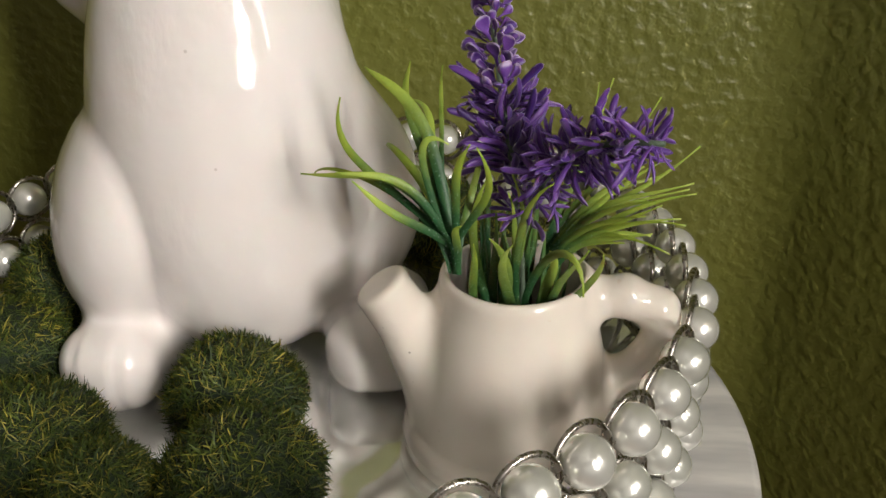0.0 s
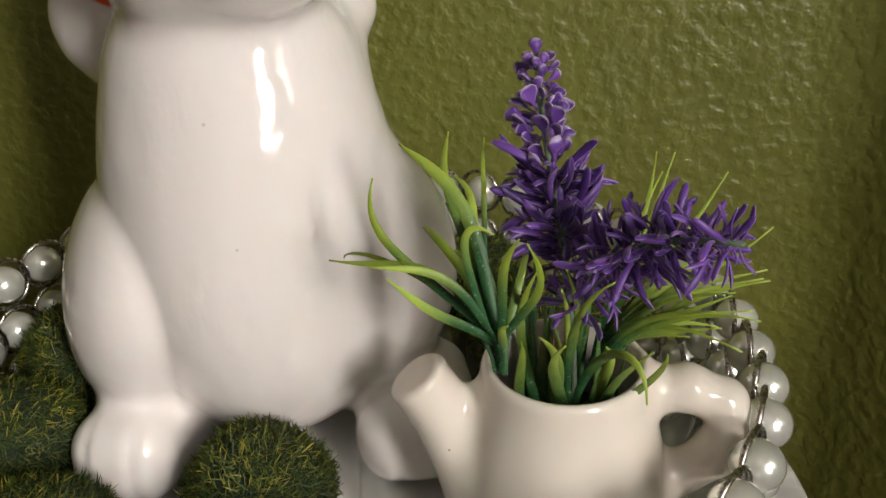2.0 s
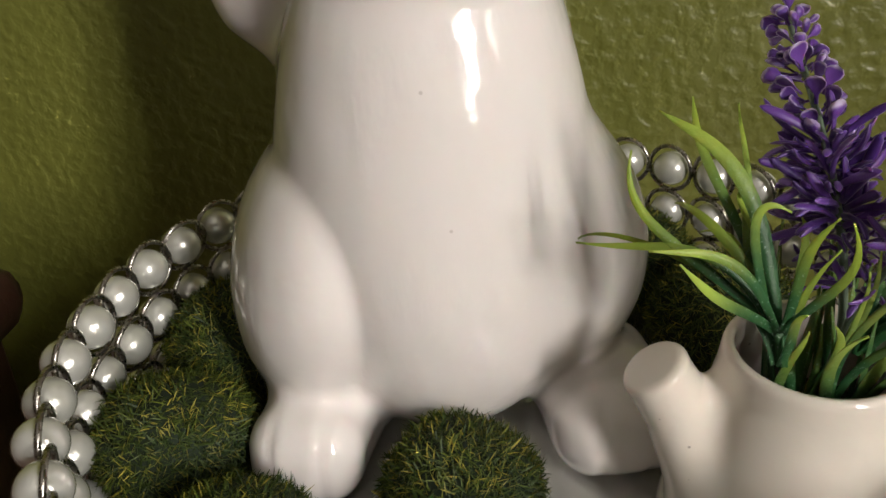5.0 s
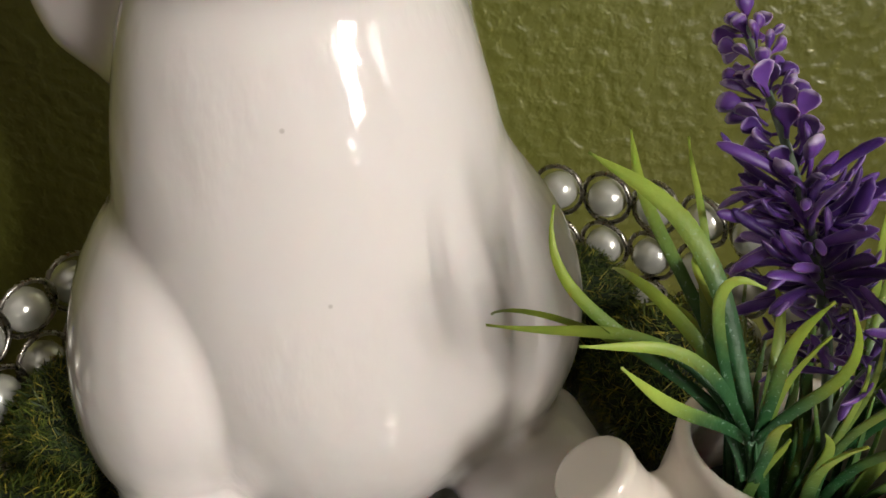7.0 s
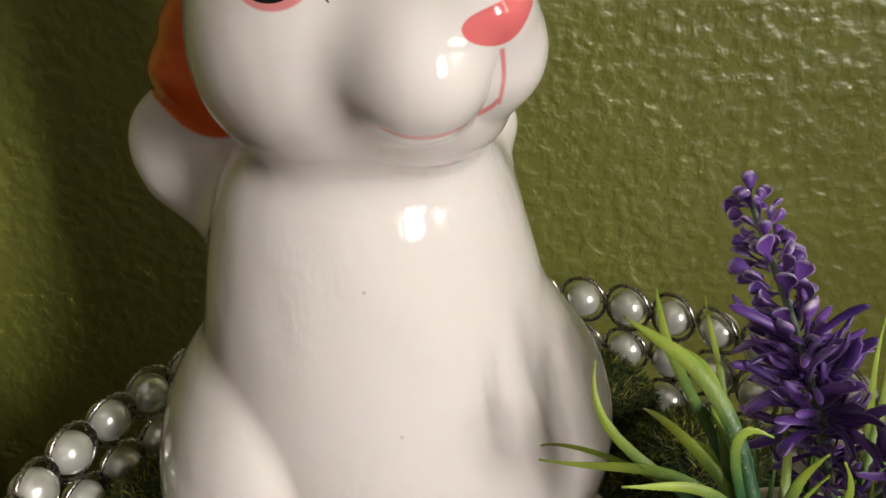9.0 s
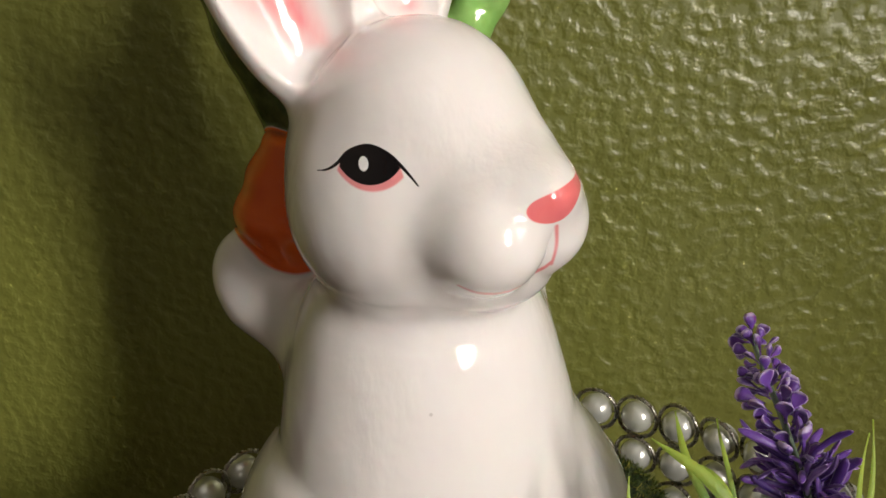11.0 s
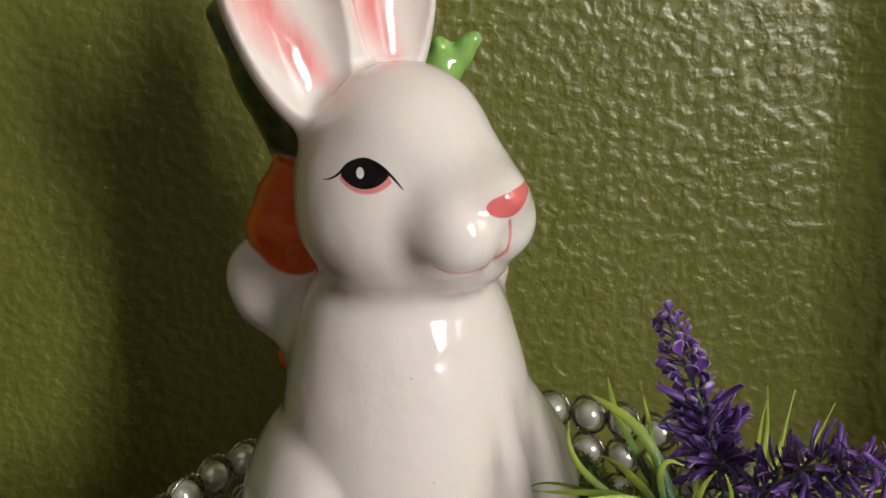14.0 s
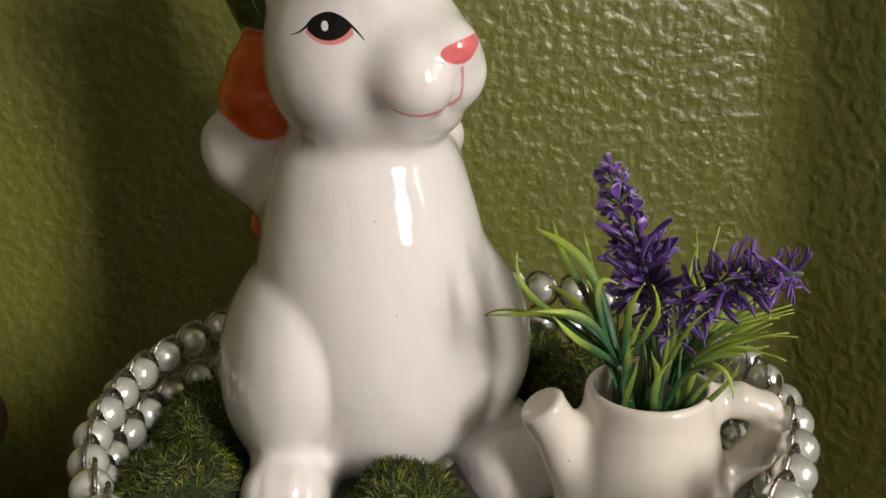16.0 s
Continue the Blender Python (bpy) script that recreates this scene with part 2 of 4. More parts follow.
def tube(points, radius, n=8, closed=False):
    """A round bar along points; radius a number or one a point."""
    pts = [Vector(p) for p in points]
    rad = radius if isinstance(radius, (list, tuple)) else [radius] * len(pts)
    verts, faces, ref = [], [], Vector((0.13, 0.27, 0.95))
    for i, p in enumerate(pts):
        a = pts[i - 1] if i or closed else p
        b = pts[(i + 1) % len(pts)] if i < len(pts) - 1 or closed else p
        d = (b - a).normalized()
        u = d.cross(ref).normalized()
        v = d.cross(u)
        verts += [p + rad[i] * (math.cos(2 * math.pi * k / n) * u + math.sin(2 * math.pi * k / n) * v) for k in range(n)]
    for i in range(len(pts) if closed else len(pts) - 1):
        j = (i + 1) % len(pts)
        for k in range(n):
            l = (k + 1) % n
            faces.append((i * n + k, i * n + l, j * n + l, j * n + k))
    if not closed:
        faces += [tuple(range(n)), tuple(range((len(pts) - 1) * n, len(pts) * n))]
    return verts, faces


def bezier(p0, p1, p2, p3, n):
    out = []
    for i in range(n):
        t = i / (n - 1)
        out.append(Vector(p0) * (1 - t) ** 3 + 3 * Vector(p1) * t * (1 - t) ** 2 + 3 * Vector(p2) * t * t * (1 - t) + Vector(p3) * t ** 3)
    return out


# smooth solids as distance fields, meshed by surface nets
def ellipsoid(P, c, r, turn=(0, 0, 0)):
    q = P - np.array(c)
    if any(turn):
        q = q @ np.array(Euler([radians(a) for a in turn]).to_matrix())
    r = np.array(r)
    k0 = np.linalg.norm(q / r, axis=1)
    k1 = np.linalg.norm(q / (r * r), axis=1) + 1e-9
    return k0 * (k0 - 1) / k1


def roundbox(P, c, half, rnd, turn=(0, 0, 0)):
    q = (P - np.array(c)) @ np.array(Euler([radians(a) for a in turn]).to_matrix())
    d = np.abs(q) - (np.array(half) - rnd)
    return np.linalg.norm(np.maximum(d, 0), axis=1) + np.minimum(d.max(axis=1), 0) - rnd


def cone(P, a, b, ra, rb):
    a, b = np.array(a), np.array(b)
    d = b - a
    h = np.clip((P - a) @ d / (d @ d), 0, 1)
    return np.linalg.norm(P - a - h[:, None] * d, axis=1) - (ra + (rb - ra) * h)


def smin(a, b, k):
    h = np.clip(0.5 + 0.5 * (b - a) / k, 0, 1)
    return b + (a - b) * h - k * h * (1 - h)


def smax(a, b, k):
    return -smin(-a, -b, k)


def surface(field, lo, hi, h):
    """Verts, quads of the zero level of field in a box, with cells of h."""
    n = [int(math.ceil((b - a) / h)) + 1 for a, b in zip(lo, hi)]
    ax = [a + h * np.arange(k) for a, k in zip(lo, n)]
    F = np.empty(n)
    yy, zz = np.meshgrid(ax[1], ax[2], indexing="ij")
    for i, x in enumerate(ax[0]):
        F[i] = field(np.stack([np.full(yy.size, x), yy.ravel(), zz.ravel()], 1)).reshape(yy.shape)
    S = F < 0
    c = [k - 1 for k in n]
    acc, cnt = np.zeros((*c, 3)), np.zeros(c)
    corner = [(i, j, k) for i in (0, 1) for j in (0, 1) for k in (0, 1)]
    view = lambda A, o: A[o[0]:o[0] + c[0], o[1]:o[1] + c[1], o[2]:o[2] + c[2]]
    for a in corner:
        for axis in range(3):
            if a[axis]:
                continue
            b = tuple(1 if i == axis else v for i, v in enumerate(a))
            fa, fb = view(F, a), view(F, b)
            hit = view(S, a) != view(S, b)
            t = np.where(hit, fa / np.where(hit, fa - fb, 1), 0)
            for i in range(3):
                acc[..., i] += np.where(hit, a[i] + (t if i == axis else 0), 0)
            cnt += hit
    cells = np.argwhere(cnt > 0)
    ids = np.full(c, -1, dtype=np.int64)
    ids[tuple(cells.T)] = np.arange(len(cells))
    V = np.array(lo) + h * (cells + acc[tuple(cells.T)] / cnt[tuple(cells.T)][:, None])
    quads = []
    for axis in range(3):
        u, w = (axis + 1) % 3, (axis + 2) % 3
        A = np.moveaxis(S, (axis, u, w), (0, 1, 2))
        I = np.moveaxis(ids, (axis, u, w), (0, 1, 2))
        a0, a1 = A[:-1, 1:-1, 1:-1], A[1:, 1:-1, 1:-1]
        for flip in (False, True):
            e = np.argwhere((a0 != a1) & (a0 == (not flip)))
            i, j, k = e[:, 0], e[:, 1] + 1, e[:, 2] + 1
            q = np.stack([I[i, j - 1, k - 1], I[i, j, k - 1], I[i, j, k], I[i, j - 1, k]], 1)
            quads.append(q[:, ::-1] if flip else q)
    return V, np.concatenate(quads)


def gradient(field, V, e=2e-4):
    g = np.stack([field(V + d) - field(V - d) for d in np.eye(3) * e], 1) / (2 * e)
    return g, g / (np.linalg.norm(g, axis=1)[:, None] + 1e-9)


def settle(field, V, times=3, reach=0.001):
    for _ in range(times):
        g, n = gradient(field, V)
        s = field(V) / np.maximum(np.linalg.norm(g, axis=1), 0.3)
        V = V - n * np.clip(s, -reach, reach)[:, None]
    return V


# ---- the room ----
def structure(name, bm, material, label, category):
    return tagged(part(name, bm, material, smooth=False), label, category, kind="structure")


def green_wall():
    """The green wall; past a rounded inner corner it goes on at a slant."""
    d = Vector((0.63, -0.77)).normalized()
    half, r = math.acos(d.x) / 2, 0.040
    cut = r * math.tan(half)
    start, mid = Vector((CORNER_X - cut, WALL_Y)), Vector((CORNER_X - cut, WALL_Y - r))
    arc = [mid + r * Vector((math.sin(2 * half * i / 10), math.cos(2 * half * i / 10))) for i in range(11)]
    line = [Vector((-1.7, WALL_Y)), *arc, Vector((CORNER_X, WALL_Y)) + 0.62 * d]
    back = [line[-1] + Vector((0.08, 0.06)), Vector((CORNER_X + 0.08, WALL_Y + 0.1)), Vector((-1.7, WALL_Y + 0.1))]
    bm = bmesh.new()
    low, top = ([bm.verts.new((*p, z)) for p in line + back] for z in (FLOOR_Z, CEIL_Z))
    n = len(low)
    for i in range(n):
        f = bm.faces.new((low[i], low[(i + 1) % n], top[(i + 1) % n], top[i]))
        f.smooth = i < len(line) - 1
    bm.faces.new(low), bm.faces.new(top)
    bmesh.ops.recalc_face_normals(bm, faces=bm.faces[:])
    me = bpy.data.meshes.new("wall_north")
    bm.to_mesh(me)
    bm.free()
    me.set_sharp_from_angle(angle=radians(40))
    me.materials.append(WALL)
    tagged(new("wall_north", me), "olive green painted wall with orange-peel plaster and a rounded corner", "wall", kind="structure")


green_wall()
# out of view, added dark to keep bounce off the left side
structure("wall_west", box((-1.8, -2.6, FLOOR_Z), (-1.7, WALL_Y + 0.1, CEIL_Z)), SHADEWALL, "unseen room wall, dark brown to limit bounced light", "wall")


def joined(boxes):
    bm = bmesh.new()
    for lo, hi in boxes:
        b = box(lo, hi)
        me = bpy.data.meshes.new("t")
        b.to_mesh(me)
        b.free()
        bm.from_mesh(me)
        bpy.data.meshes.remove(me)
    return bm


# the opening here is made up to let the fill lamp through
structure("wall_south", joined((((-1.7, SOUTH_Y - 0.1, FLOOR_Z), (SOUTH_X0, SOUTH_Y, CEIL_Z)), ((SOUTH_X1, SOUTH_Y - 0.1, FLOOR_Z), (WIN_X + 0.1, SOUTH_Y, CEIL_Z)),
                                ((SOUTH_X0, SOUTH_Y - 0.1, FLOOR_Z), (SOUTH_X1, SOUTH_Y, SOUTH_Z0)), ((SOUTH_X0, SOUTH_Y - 0.1, SOUTH_Z1), (SOUTH_X1, SOUTH_Y, CEIL_Z)))),
          SHADEWALL, "unseen dark brown room wall with an opening for the added fill lamp", "wall")


def window_wall():
    spans = (((-2.6, FLOOR_Z), (WIN_Y0, CEIL_Z)), ((WIN_Y1, FLOOR_Z), (WIN2_Y0, CEIL_Z)), ((WIN2_Y1, FLOOR_Z), (-0.3, CEIL_Z)),
             ((WIN_Y0, FLOOR_Z), (WIN_Y1, WIN_Z0)), ((WIN_Y0, WIN_Z1), (WIN_Y1, CEIL_Z)), ((WIN2_Y0, FLOOR_Z), (WIN2_Y1, WIN_Z0)),
             ((WIN2_Y0, WIN_Z1), (WIN2_Y1, CEIL_Z)))
    bm = joined([((WIN_X, *lo), (WIN_X + 0.1, *hi)) for lo, hi in spans])
    return structure("wall_east", bm, PLASTER, "cream wall with a daylit window", "wall")


window_wall()
structure("wall_nook", box((0.58, -0.3, FLOOR_Z), (WIN_X + 0.1, -0.2, CEIL_Z)), PLASTER, "plain cream room wall", "wall")
structure("floor", box((-1.8, -2.7, FLOOR_Z - 0.05), (WIN_X + 0.1, WALL_Y + 0.1, FLOOR_Z)), FLOORWOOD, "brown wooden floor", "floor")
structure("ceiling", box((-1.8, -2.7, CEIL_Z), (WIN_X + 0.1, WALL_Y + 0.1, CEIL_Z + 0.05)), CEILING, "grey painted ceiling", "ceiling")


def window():
    base = tagged(new("window_1"), "white framed window letting daylight in", "window", kind="structure")
    ym, x = (WIN_Y0 + WIN_Y1) / 2, WIN_X + 0.01
    for lo, hi in (((WIN_Y0, WIN_Z0), (WIN_Y0 + 0.04, WIN_Z1)), ((WIN_Y1 - 0.04, WIN_Z0), (WIN_Y1, WIN_Z1)),
                   ((ym - 0.018, WIN_Z0), (ym + 0.018, WIN_Z1)), ((WIN_Y0, WIN_Z0), (WIN_Y1, WIN_Z0 + 0.04)), ((WIN_Y0, WIN_Z1 - 0.04), (WIN_Y1, WIN_Z1)),
                   ((WIN_Y0, 0.62), (WIN_Y1, 0.655))):
        part("window_frame", box((x, *lo), (x + 0.03, *hi), 0.003), WHITEPAINT, base, smooth=False)


window()


# ---- the stand ----
def marble_table():
    base = tagged(new("marble_table"), "small round table with white grey-veined marble top", "table")
    R, c = 0.1385, (0.0, -0.006)
    v, f = lathe([(0, 0), (R - 0.003, 0), (R - 0.0008, -0.0009), (R, -0.003), (R, -0.015), (R - 0.003, -0.018), (0, -0.018)], 128, c)
    mesh_object("tabletop", v, f, MARBLE, base, "polished white marble with grey veins")
    v, f = lathe([(0, -0.018), (0.05, -0.018), (0.05, -0.024), (0.014, -0.03), (0.012, -0.70), (0.10, -0.72), (0.11, FLOOR_Z), (0, FLOOR_Z)], 40, c)
    mesh_object("pedestal", v, f, IRON, base, "black metal pedestal")


marble_table()


# brown furniture of unknown kind, blocked in as a box with a top
def side_furniture():
    base = tagged(new("wooden_furniture"), "dark red-brown wooden furniture beside the marble table", "chest")
    x0, x1, y0, y1, top = -0.60, -0.180, -0.16, 0.062, 0.030
    part("body", box((x0 + 0.01, y0 + 0.01, FLOOR_Z), (x1 - 0.01, y1, top - 0.025), 0.004), DARKWOOD, base)
    part("lid", box((x0, y0, top - 0.025), (x1, y1 + 0.01, top), 0.010), DARKWOOD, base)


side_furniture()

# ---- the pearl tray ----
RING, ROWS_Z, COUNT, PHASE, MIRROR_Z = 0.115, (0.050, 0.0335, 0.017), 46, 1.0, 0.010


def pearl_tray():
    base = tagged(new("pearl_tray"), "round mirrored tray with a rim of white pearls in silver wire", "tray")
    v, f = lathe([(0, MIRROR_Z), (0.110, MIRROR_Z), (0.1105, MIRROR_Z - 0.0005), (0.1105, 0.005), (0, 0.005)], 128)
    mesh_object("mirror", v, f, MIRROR, base, "silver mirror glass plate")
    for z, r in ((0.0055, 0.0022), (0.0092, 0.0014)):
        pts = [(0.1145 * math.cos(a), 0.1145 * math.sin(a), z) for a in np.linspace(0, 2 * math.pi, 120, endpoint=False)]
        v, f = tube(pts, r, 8, True)
        mesh_object("rim", v, f, STEEL, base, "silver metal base ring")
    for i in range(4):
        a = math.pi / 4 + i * math.pi / 2
        v, f = lathe([(0, 0), (0.005, 0), (0.006, 0.001), (0.005, 0.0045), (0, 0.0045)], 16, (0.108 * math.cos(a), 0.108 * math.sin(a)))
        mesh_object("foot", v, f, STEEL, base)
    # one pearl, a little oblate along its hole, and one loop of wire, seen along x
    v, f = lathe([(0.0063 * math.sin(t), 0.0061 * math.cos(t)) for t in np.linspace(0, math.pi, 17)], 24)
    pearl = bpy.data.meshes.new("pearl")
    pearl.from_pydata(v, [], f)
    pearl.polygons.foreach_set("use_smooth", [True] * len(f))
    pearl.materials.append(PEARL)
    pts = [(0, 0.0080 * math.cos(a), 0.0080 * math.sin(a)) for a in np.linspace(0, 2 * math.pi, 24, endpoint=False)]
    v, f = tube(pts, 0.00078, 7, True)
    loop = bpy.data.meshes.new("wire_loop")
    loop.from_pydata(v, [], f)
    loop.polygons.foreach_set("use_smooth", [True] * len(f))
    loop.materials.append(STEEL)
    rnd = random.Random(4)
    for z in ROWS_Z:
        for i in range(COUNT):
            a = PHASE + 360 / COUNT * i
            turn = Matrix.Rotation(radians(a), 4, "Z")
            at = turn @ Matrix.Translation((RING + rnd.uniform(-0.0004, 0.0004), 0, z + rnd.uniform(-0.0003, 0.0003)))
            shared("pearl", pearl, base, at @ pose(0, 0, 0, rnd.uniform(-8, 8), rnd.uniform(-8, 8), 0))
            shared("wire_loop", loop, base, at @ pose(-0.0012, 0, 0.0004, rnd.uniform(-5, 5), rnd.uniform(-10, 4), rnd.uniform(-14, -4)))
    # thin threads on which the pearls of a row hang
    for z in ROWS_Z:
        pts = [(RING * math.cos(t), RING * math.sin(t), z) for t in np.linspace(0, 2 * math.pi, 138, endpoint=False)]
        v, f = tube(pts, 0.00035, 5, True)
        mesh_object("thread_wire", v, f, STEEL, base)


pearl_tray()


# ---- the ceramic rabbit ----
HEAD = (-0.0235, 0.0135, 0.167)
FACE = radians(40)
FWD, SIDE = np.array((math.sin(FACE), -math.cos(FACE), 0)), np.array((-math.cos(FACE), -math.sin(FACE), 0))
FACE_TURN = 40


def on_head(f, s, z):
    return tuple(np.array((HEAD[0], HEAD[1], 0)) + f * FWD + s * SIDE + np.array((0, 0, z)))


def rabbit_white(P):
    body = smin(ellipsoid(P, (-0.0215, 0.0273, 0.0575), (0.0405, 0.0473, 0.0485)), ellipsoid(P, (-0.0226, 0.0203, 0.1022), (0.0370, 0.0352, 0.0559)), 0.030)
    for c, r, turn, k in (((-0.0537, 0.0154, 0.0627), (0.0241, 0.0389, 0.0400), (6, 13, 14), 0.0022), ((0.0082, 0.0240, 0.0648), (0.0254, 0.0318, 0.0358), (0, -10, -14), 0.0080)):
        body = smin(body, ellipsoid(P, c, r, turn), k)
    # feet, with toe grooves
    for c, half, yaw in (((-0.0525, -0.003, 0.0230), (0.0152, 0.0290, 0.0135), -4), ((0.0225, 0.010, 0.0230), (0.0180, 0.028, 0.0135), 12)):
        foot = roundbox(P, c, half, 0.0120, (-8, 0, yaw))
        d = np.array((math.sin(radians(yaw)), -math.cos(radians(yaw)), 0))
        e = np.array((d[1], -d[0], 0))
        rel = P - np.array(c)
        front = np.clip((rel @ d - 0.017) / 0.008, 0, 1)
        for at in (-0.0065, 0.0065):
            foot = foot + 0.0006 * front * np.exp(-((rel @ e - at) / 0.0019) ** 2)
        body = smin(body, foot, 0.007)
    # arms
    arm = smin(cone(P, (-0.0442, 0.0332, 0.1139), (-0.0684, 0.0459, 0.1272), 0.0155, 0.0135), cone(P, (-0.0671, 0.0469, 0.1285), (-0.0713, 0.0478, 0.1333), 0.0135, 0.0125), 0.006)
    body = smin(body, arm, 0.010)
    body = smin(body, smin(cone(P, (-0.0038, 0.0304, 0.1211), (0.0020, 0.0425, 0.1341), 0.012, 0.0095), cone(P, (0.0011, 0.0453, 0.1329), (-0.0040, 0.0500, 0.1460), 0.0095, 0.008), 0.005), 0.008)
    # head
    head = ellipsoid(P, (HEAD[0], HEAD[1], 0.1695), (0.0281, 0.0334, 0.0307), (0, 0, FACE_TURN))
    head = smin(head, ellipsoid(P, on_head(0.0196, -0.0030, 0.1731), (0.0179, 0.0250, 0.0144), (16, 0, FACE_TURN)), 0.008)
    head = smin(head, ellipsoid(P, on_head(0.0060, 0.0001, 0.1861), (0.0204, 0.0219, 0.0183), (0, 0, FACE_TURN)), 0.008)
    for s in (1, -1):
        head = smin(head, ellipsoid(P, on_head(0.006, 0.0122 * s, 0.1588), (0.0187, 0.0234, 0.0179), (0, 0, FACE_TURN)), 0.010)
    muzzle = np.minimum(ellipsoid(P, on_head(0.0355, 0.0077, 0.1612), (0.0115, 0.0123, 0.0113), (0, 0, FACE_TURN)),
                        ellipsoid(P, on_head(0.0358, -0.0060, 0.1618), (0.0116, 0.0106, 0.0102), (0, 0, FACE_TURN)))
    muzzle = smin(muzzle, ellipsoid(P, on_head(0.0418, -0.0015, 0.1704), (0.0077, 0.0076, 0.0059), (0, 0, FACE_TURN)), 0.005)
    muzzle = smin(muzzle, ellipsoid(P, on_head(0.0272, -0.0007, 0.1539), (0.0102, 0.0120, 0.0073)), 0.003)
    head = smin(head, ellipsoid(P, on_head(0.0202, -0.0039, 0.1489), (0.0153, 0.0160, 0.0085), (0, 0, FACE_TURN)), 0.008)
    head = smin(head, muzzle, 0.0085)
    out = smin(body, head, 0.0090)
    # ears, hollow in front
    for c, r, turn, hc, hr in (((-0.0523, 0.0093, 0.2212), (0.0173, 0.0094, 0.0411), (4, -18, 22), (-0.0000, -0.0080, 0.0020), (0.0158, 0.0105, 0.0372)),
                               ((-0.0252, 0.0227, 0.2361), (0.0171, 0.0093, 0.0459), (4, -3, 24), (0.0003, -0.0078, 0.0020), (0.0148, 0.0106, 0.0415))):
        rot = np.array(Euler([radians(a) for a in turn]).to_matrix())
        ear = ellipsoid(P, c, r, turn)
        ear = smax(ear, -ellipsoid(P, tuple(np.array(c) + rot @ np.array(hc)), hr, turn), 0.0015)
        out = smin(out, ear, 0.0055)
    out = out + 0.00003 * np.sin(P[:, 0] * 330 + 2 * np.sin(P[:, 2] * 120)) * np.sin(P[:, 2] * 260 + 1.5 * np.sin(P[:, 1] * 150))
    return smax(out, 0.0115 - P[:, 2], 0.003)


def rabbit_carrot(P):
    a = smin(cone(P, (-0.0566, 0.0508, 0.1480), (-0.0442, 0.0515, 0.1825), 0.0200, 0.0150), cone(P, (-0.0599, 0.0600, 0.0990), (-0.0541, 0.0520, 0.1499), 0.011, 0.016), 0.006)
    groove = 0.0005 * np.sin(P[:, 2] * 480 + 60 * P[:, 0])
    return smax(a + groove, P[:, 2] - 0.1720 + 0.25 * (P[:, 0] + 0.06), 0.004)


def rabbit_leaves(P):
    out = np.full(len(P), 1.0)
    for a, b, ra, rb in (((-0.0552, 0.0585, 0.1684), (-0.0676, 0.0582, 0.2001), 0.010, 0.011), ((-0.0676, 0.0581, 0.1962), (-0.0816, 0.0611, 0.2193), 0.009, 0.005),
                         ((-0.0600, 0.0620, 0.1900), (-0.0660, 0.0660, 0.2220), 0.009, 0.004), ((-0.0500, 0.0600, 0.1680), (-0.0220, 0.0560, 0.1900), 0.009, 0.009),
                         ((-0.0220, 0.0560, 0.1900), (-0.0093, 0.0521, 0.1991), 0.009, 0.006), ((-0.0092, 0.0521, 0.1991), (-0.0090, 0.0500, 0.2075), 0.0052, 0.0030),
                         ((-0.0092, 0.0519, 0.1972), (0.0015, 0.0496, 0.2088), 0.0060, 0.0032)):
        out = smin(out, cone(P, a, b, ra, rb), 0.0035)
    return out + 0.00025 * np.sin(P[:, 0] * 700 + 300 * P[:, 2])


def rabbit(P):
    return smin(smin(rabbit_white(P), rabbit_carrot(P), 0.003), rabbit_leaves(P), 0.002)


def stroke(X, Z, pts, w):
    """Millimetres inside a stroke of half-width w (one a point) along points in millimetres."""
    if len(pts) > 2:
        k, f = np.arange(len(pts)), np.linspace(0, len(pts) - 1, 6 * len(pts))
        q = np.array([(*p, v) for p, v in zip(pts, w)])
        q = np.pad(q, ((1, 1), (0, 0)), mode="reflect", reflect_type="odd")
        i = np.minimum(f.astype(int), len(pts) - 2)
        t = (f - i)[:, None]
        a, b, c, d = q[i], q[i + 1], q[i + 2], q[i + 3]
        q = 0.5 * (2 * b + (c - a) * t + (2 * a - 5 * b + 4 * c - d) * t * t + (3 * b - a - 3 * c + d) * t ** 3)
        pts, w = [tuple(p[:2]) for p in q], list(q[:, 2])
    best = np.full(len(X), -99.0)
    for (ax, az, wa), (bx, bz, wb) in zip(*(lambda q: (q, q[1:]))([(*p, v) for p, v in zip(pts, w)])):
        d2 = (bx - ax) ** 2 + (bz - az) ** 2
        h = np.clip(((X - ax) * (bx - ax) + (Z - az) * (bz - az)) / d2, 0, 1)
        best = np.maximum(best, wa + (wb - wa) * h - np.hypot(X - ax - h * (bx - ax), Z - az - h * (bz - az)))
    return best


def polygon_inside(X, Z, pts):
    """Millimetres inside a convex outline given clockwise."""
    best = np.full(len(X), 1e-12)
    for (ax, az), (bx, bz) in zip(pts, pts[1:] + pts[:1]):
        l = math.hypot(bx - ax, bz - az)
        best = best + np.exp(-np.clip(((bz - az) * (X - ax) - (bx - ax) * (Z - az)) / l, -20, 20) / 0.5)
    return -0.5 * np.log(best)


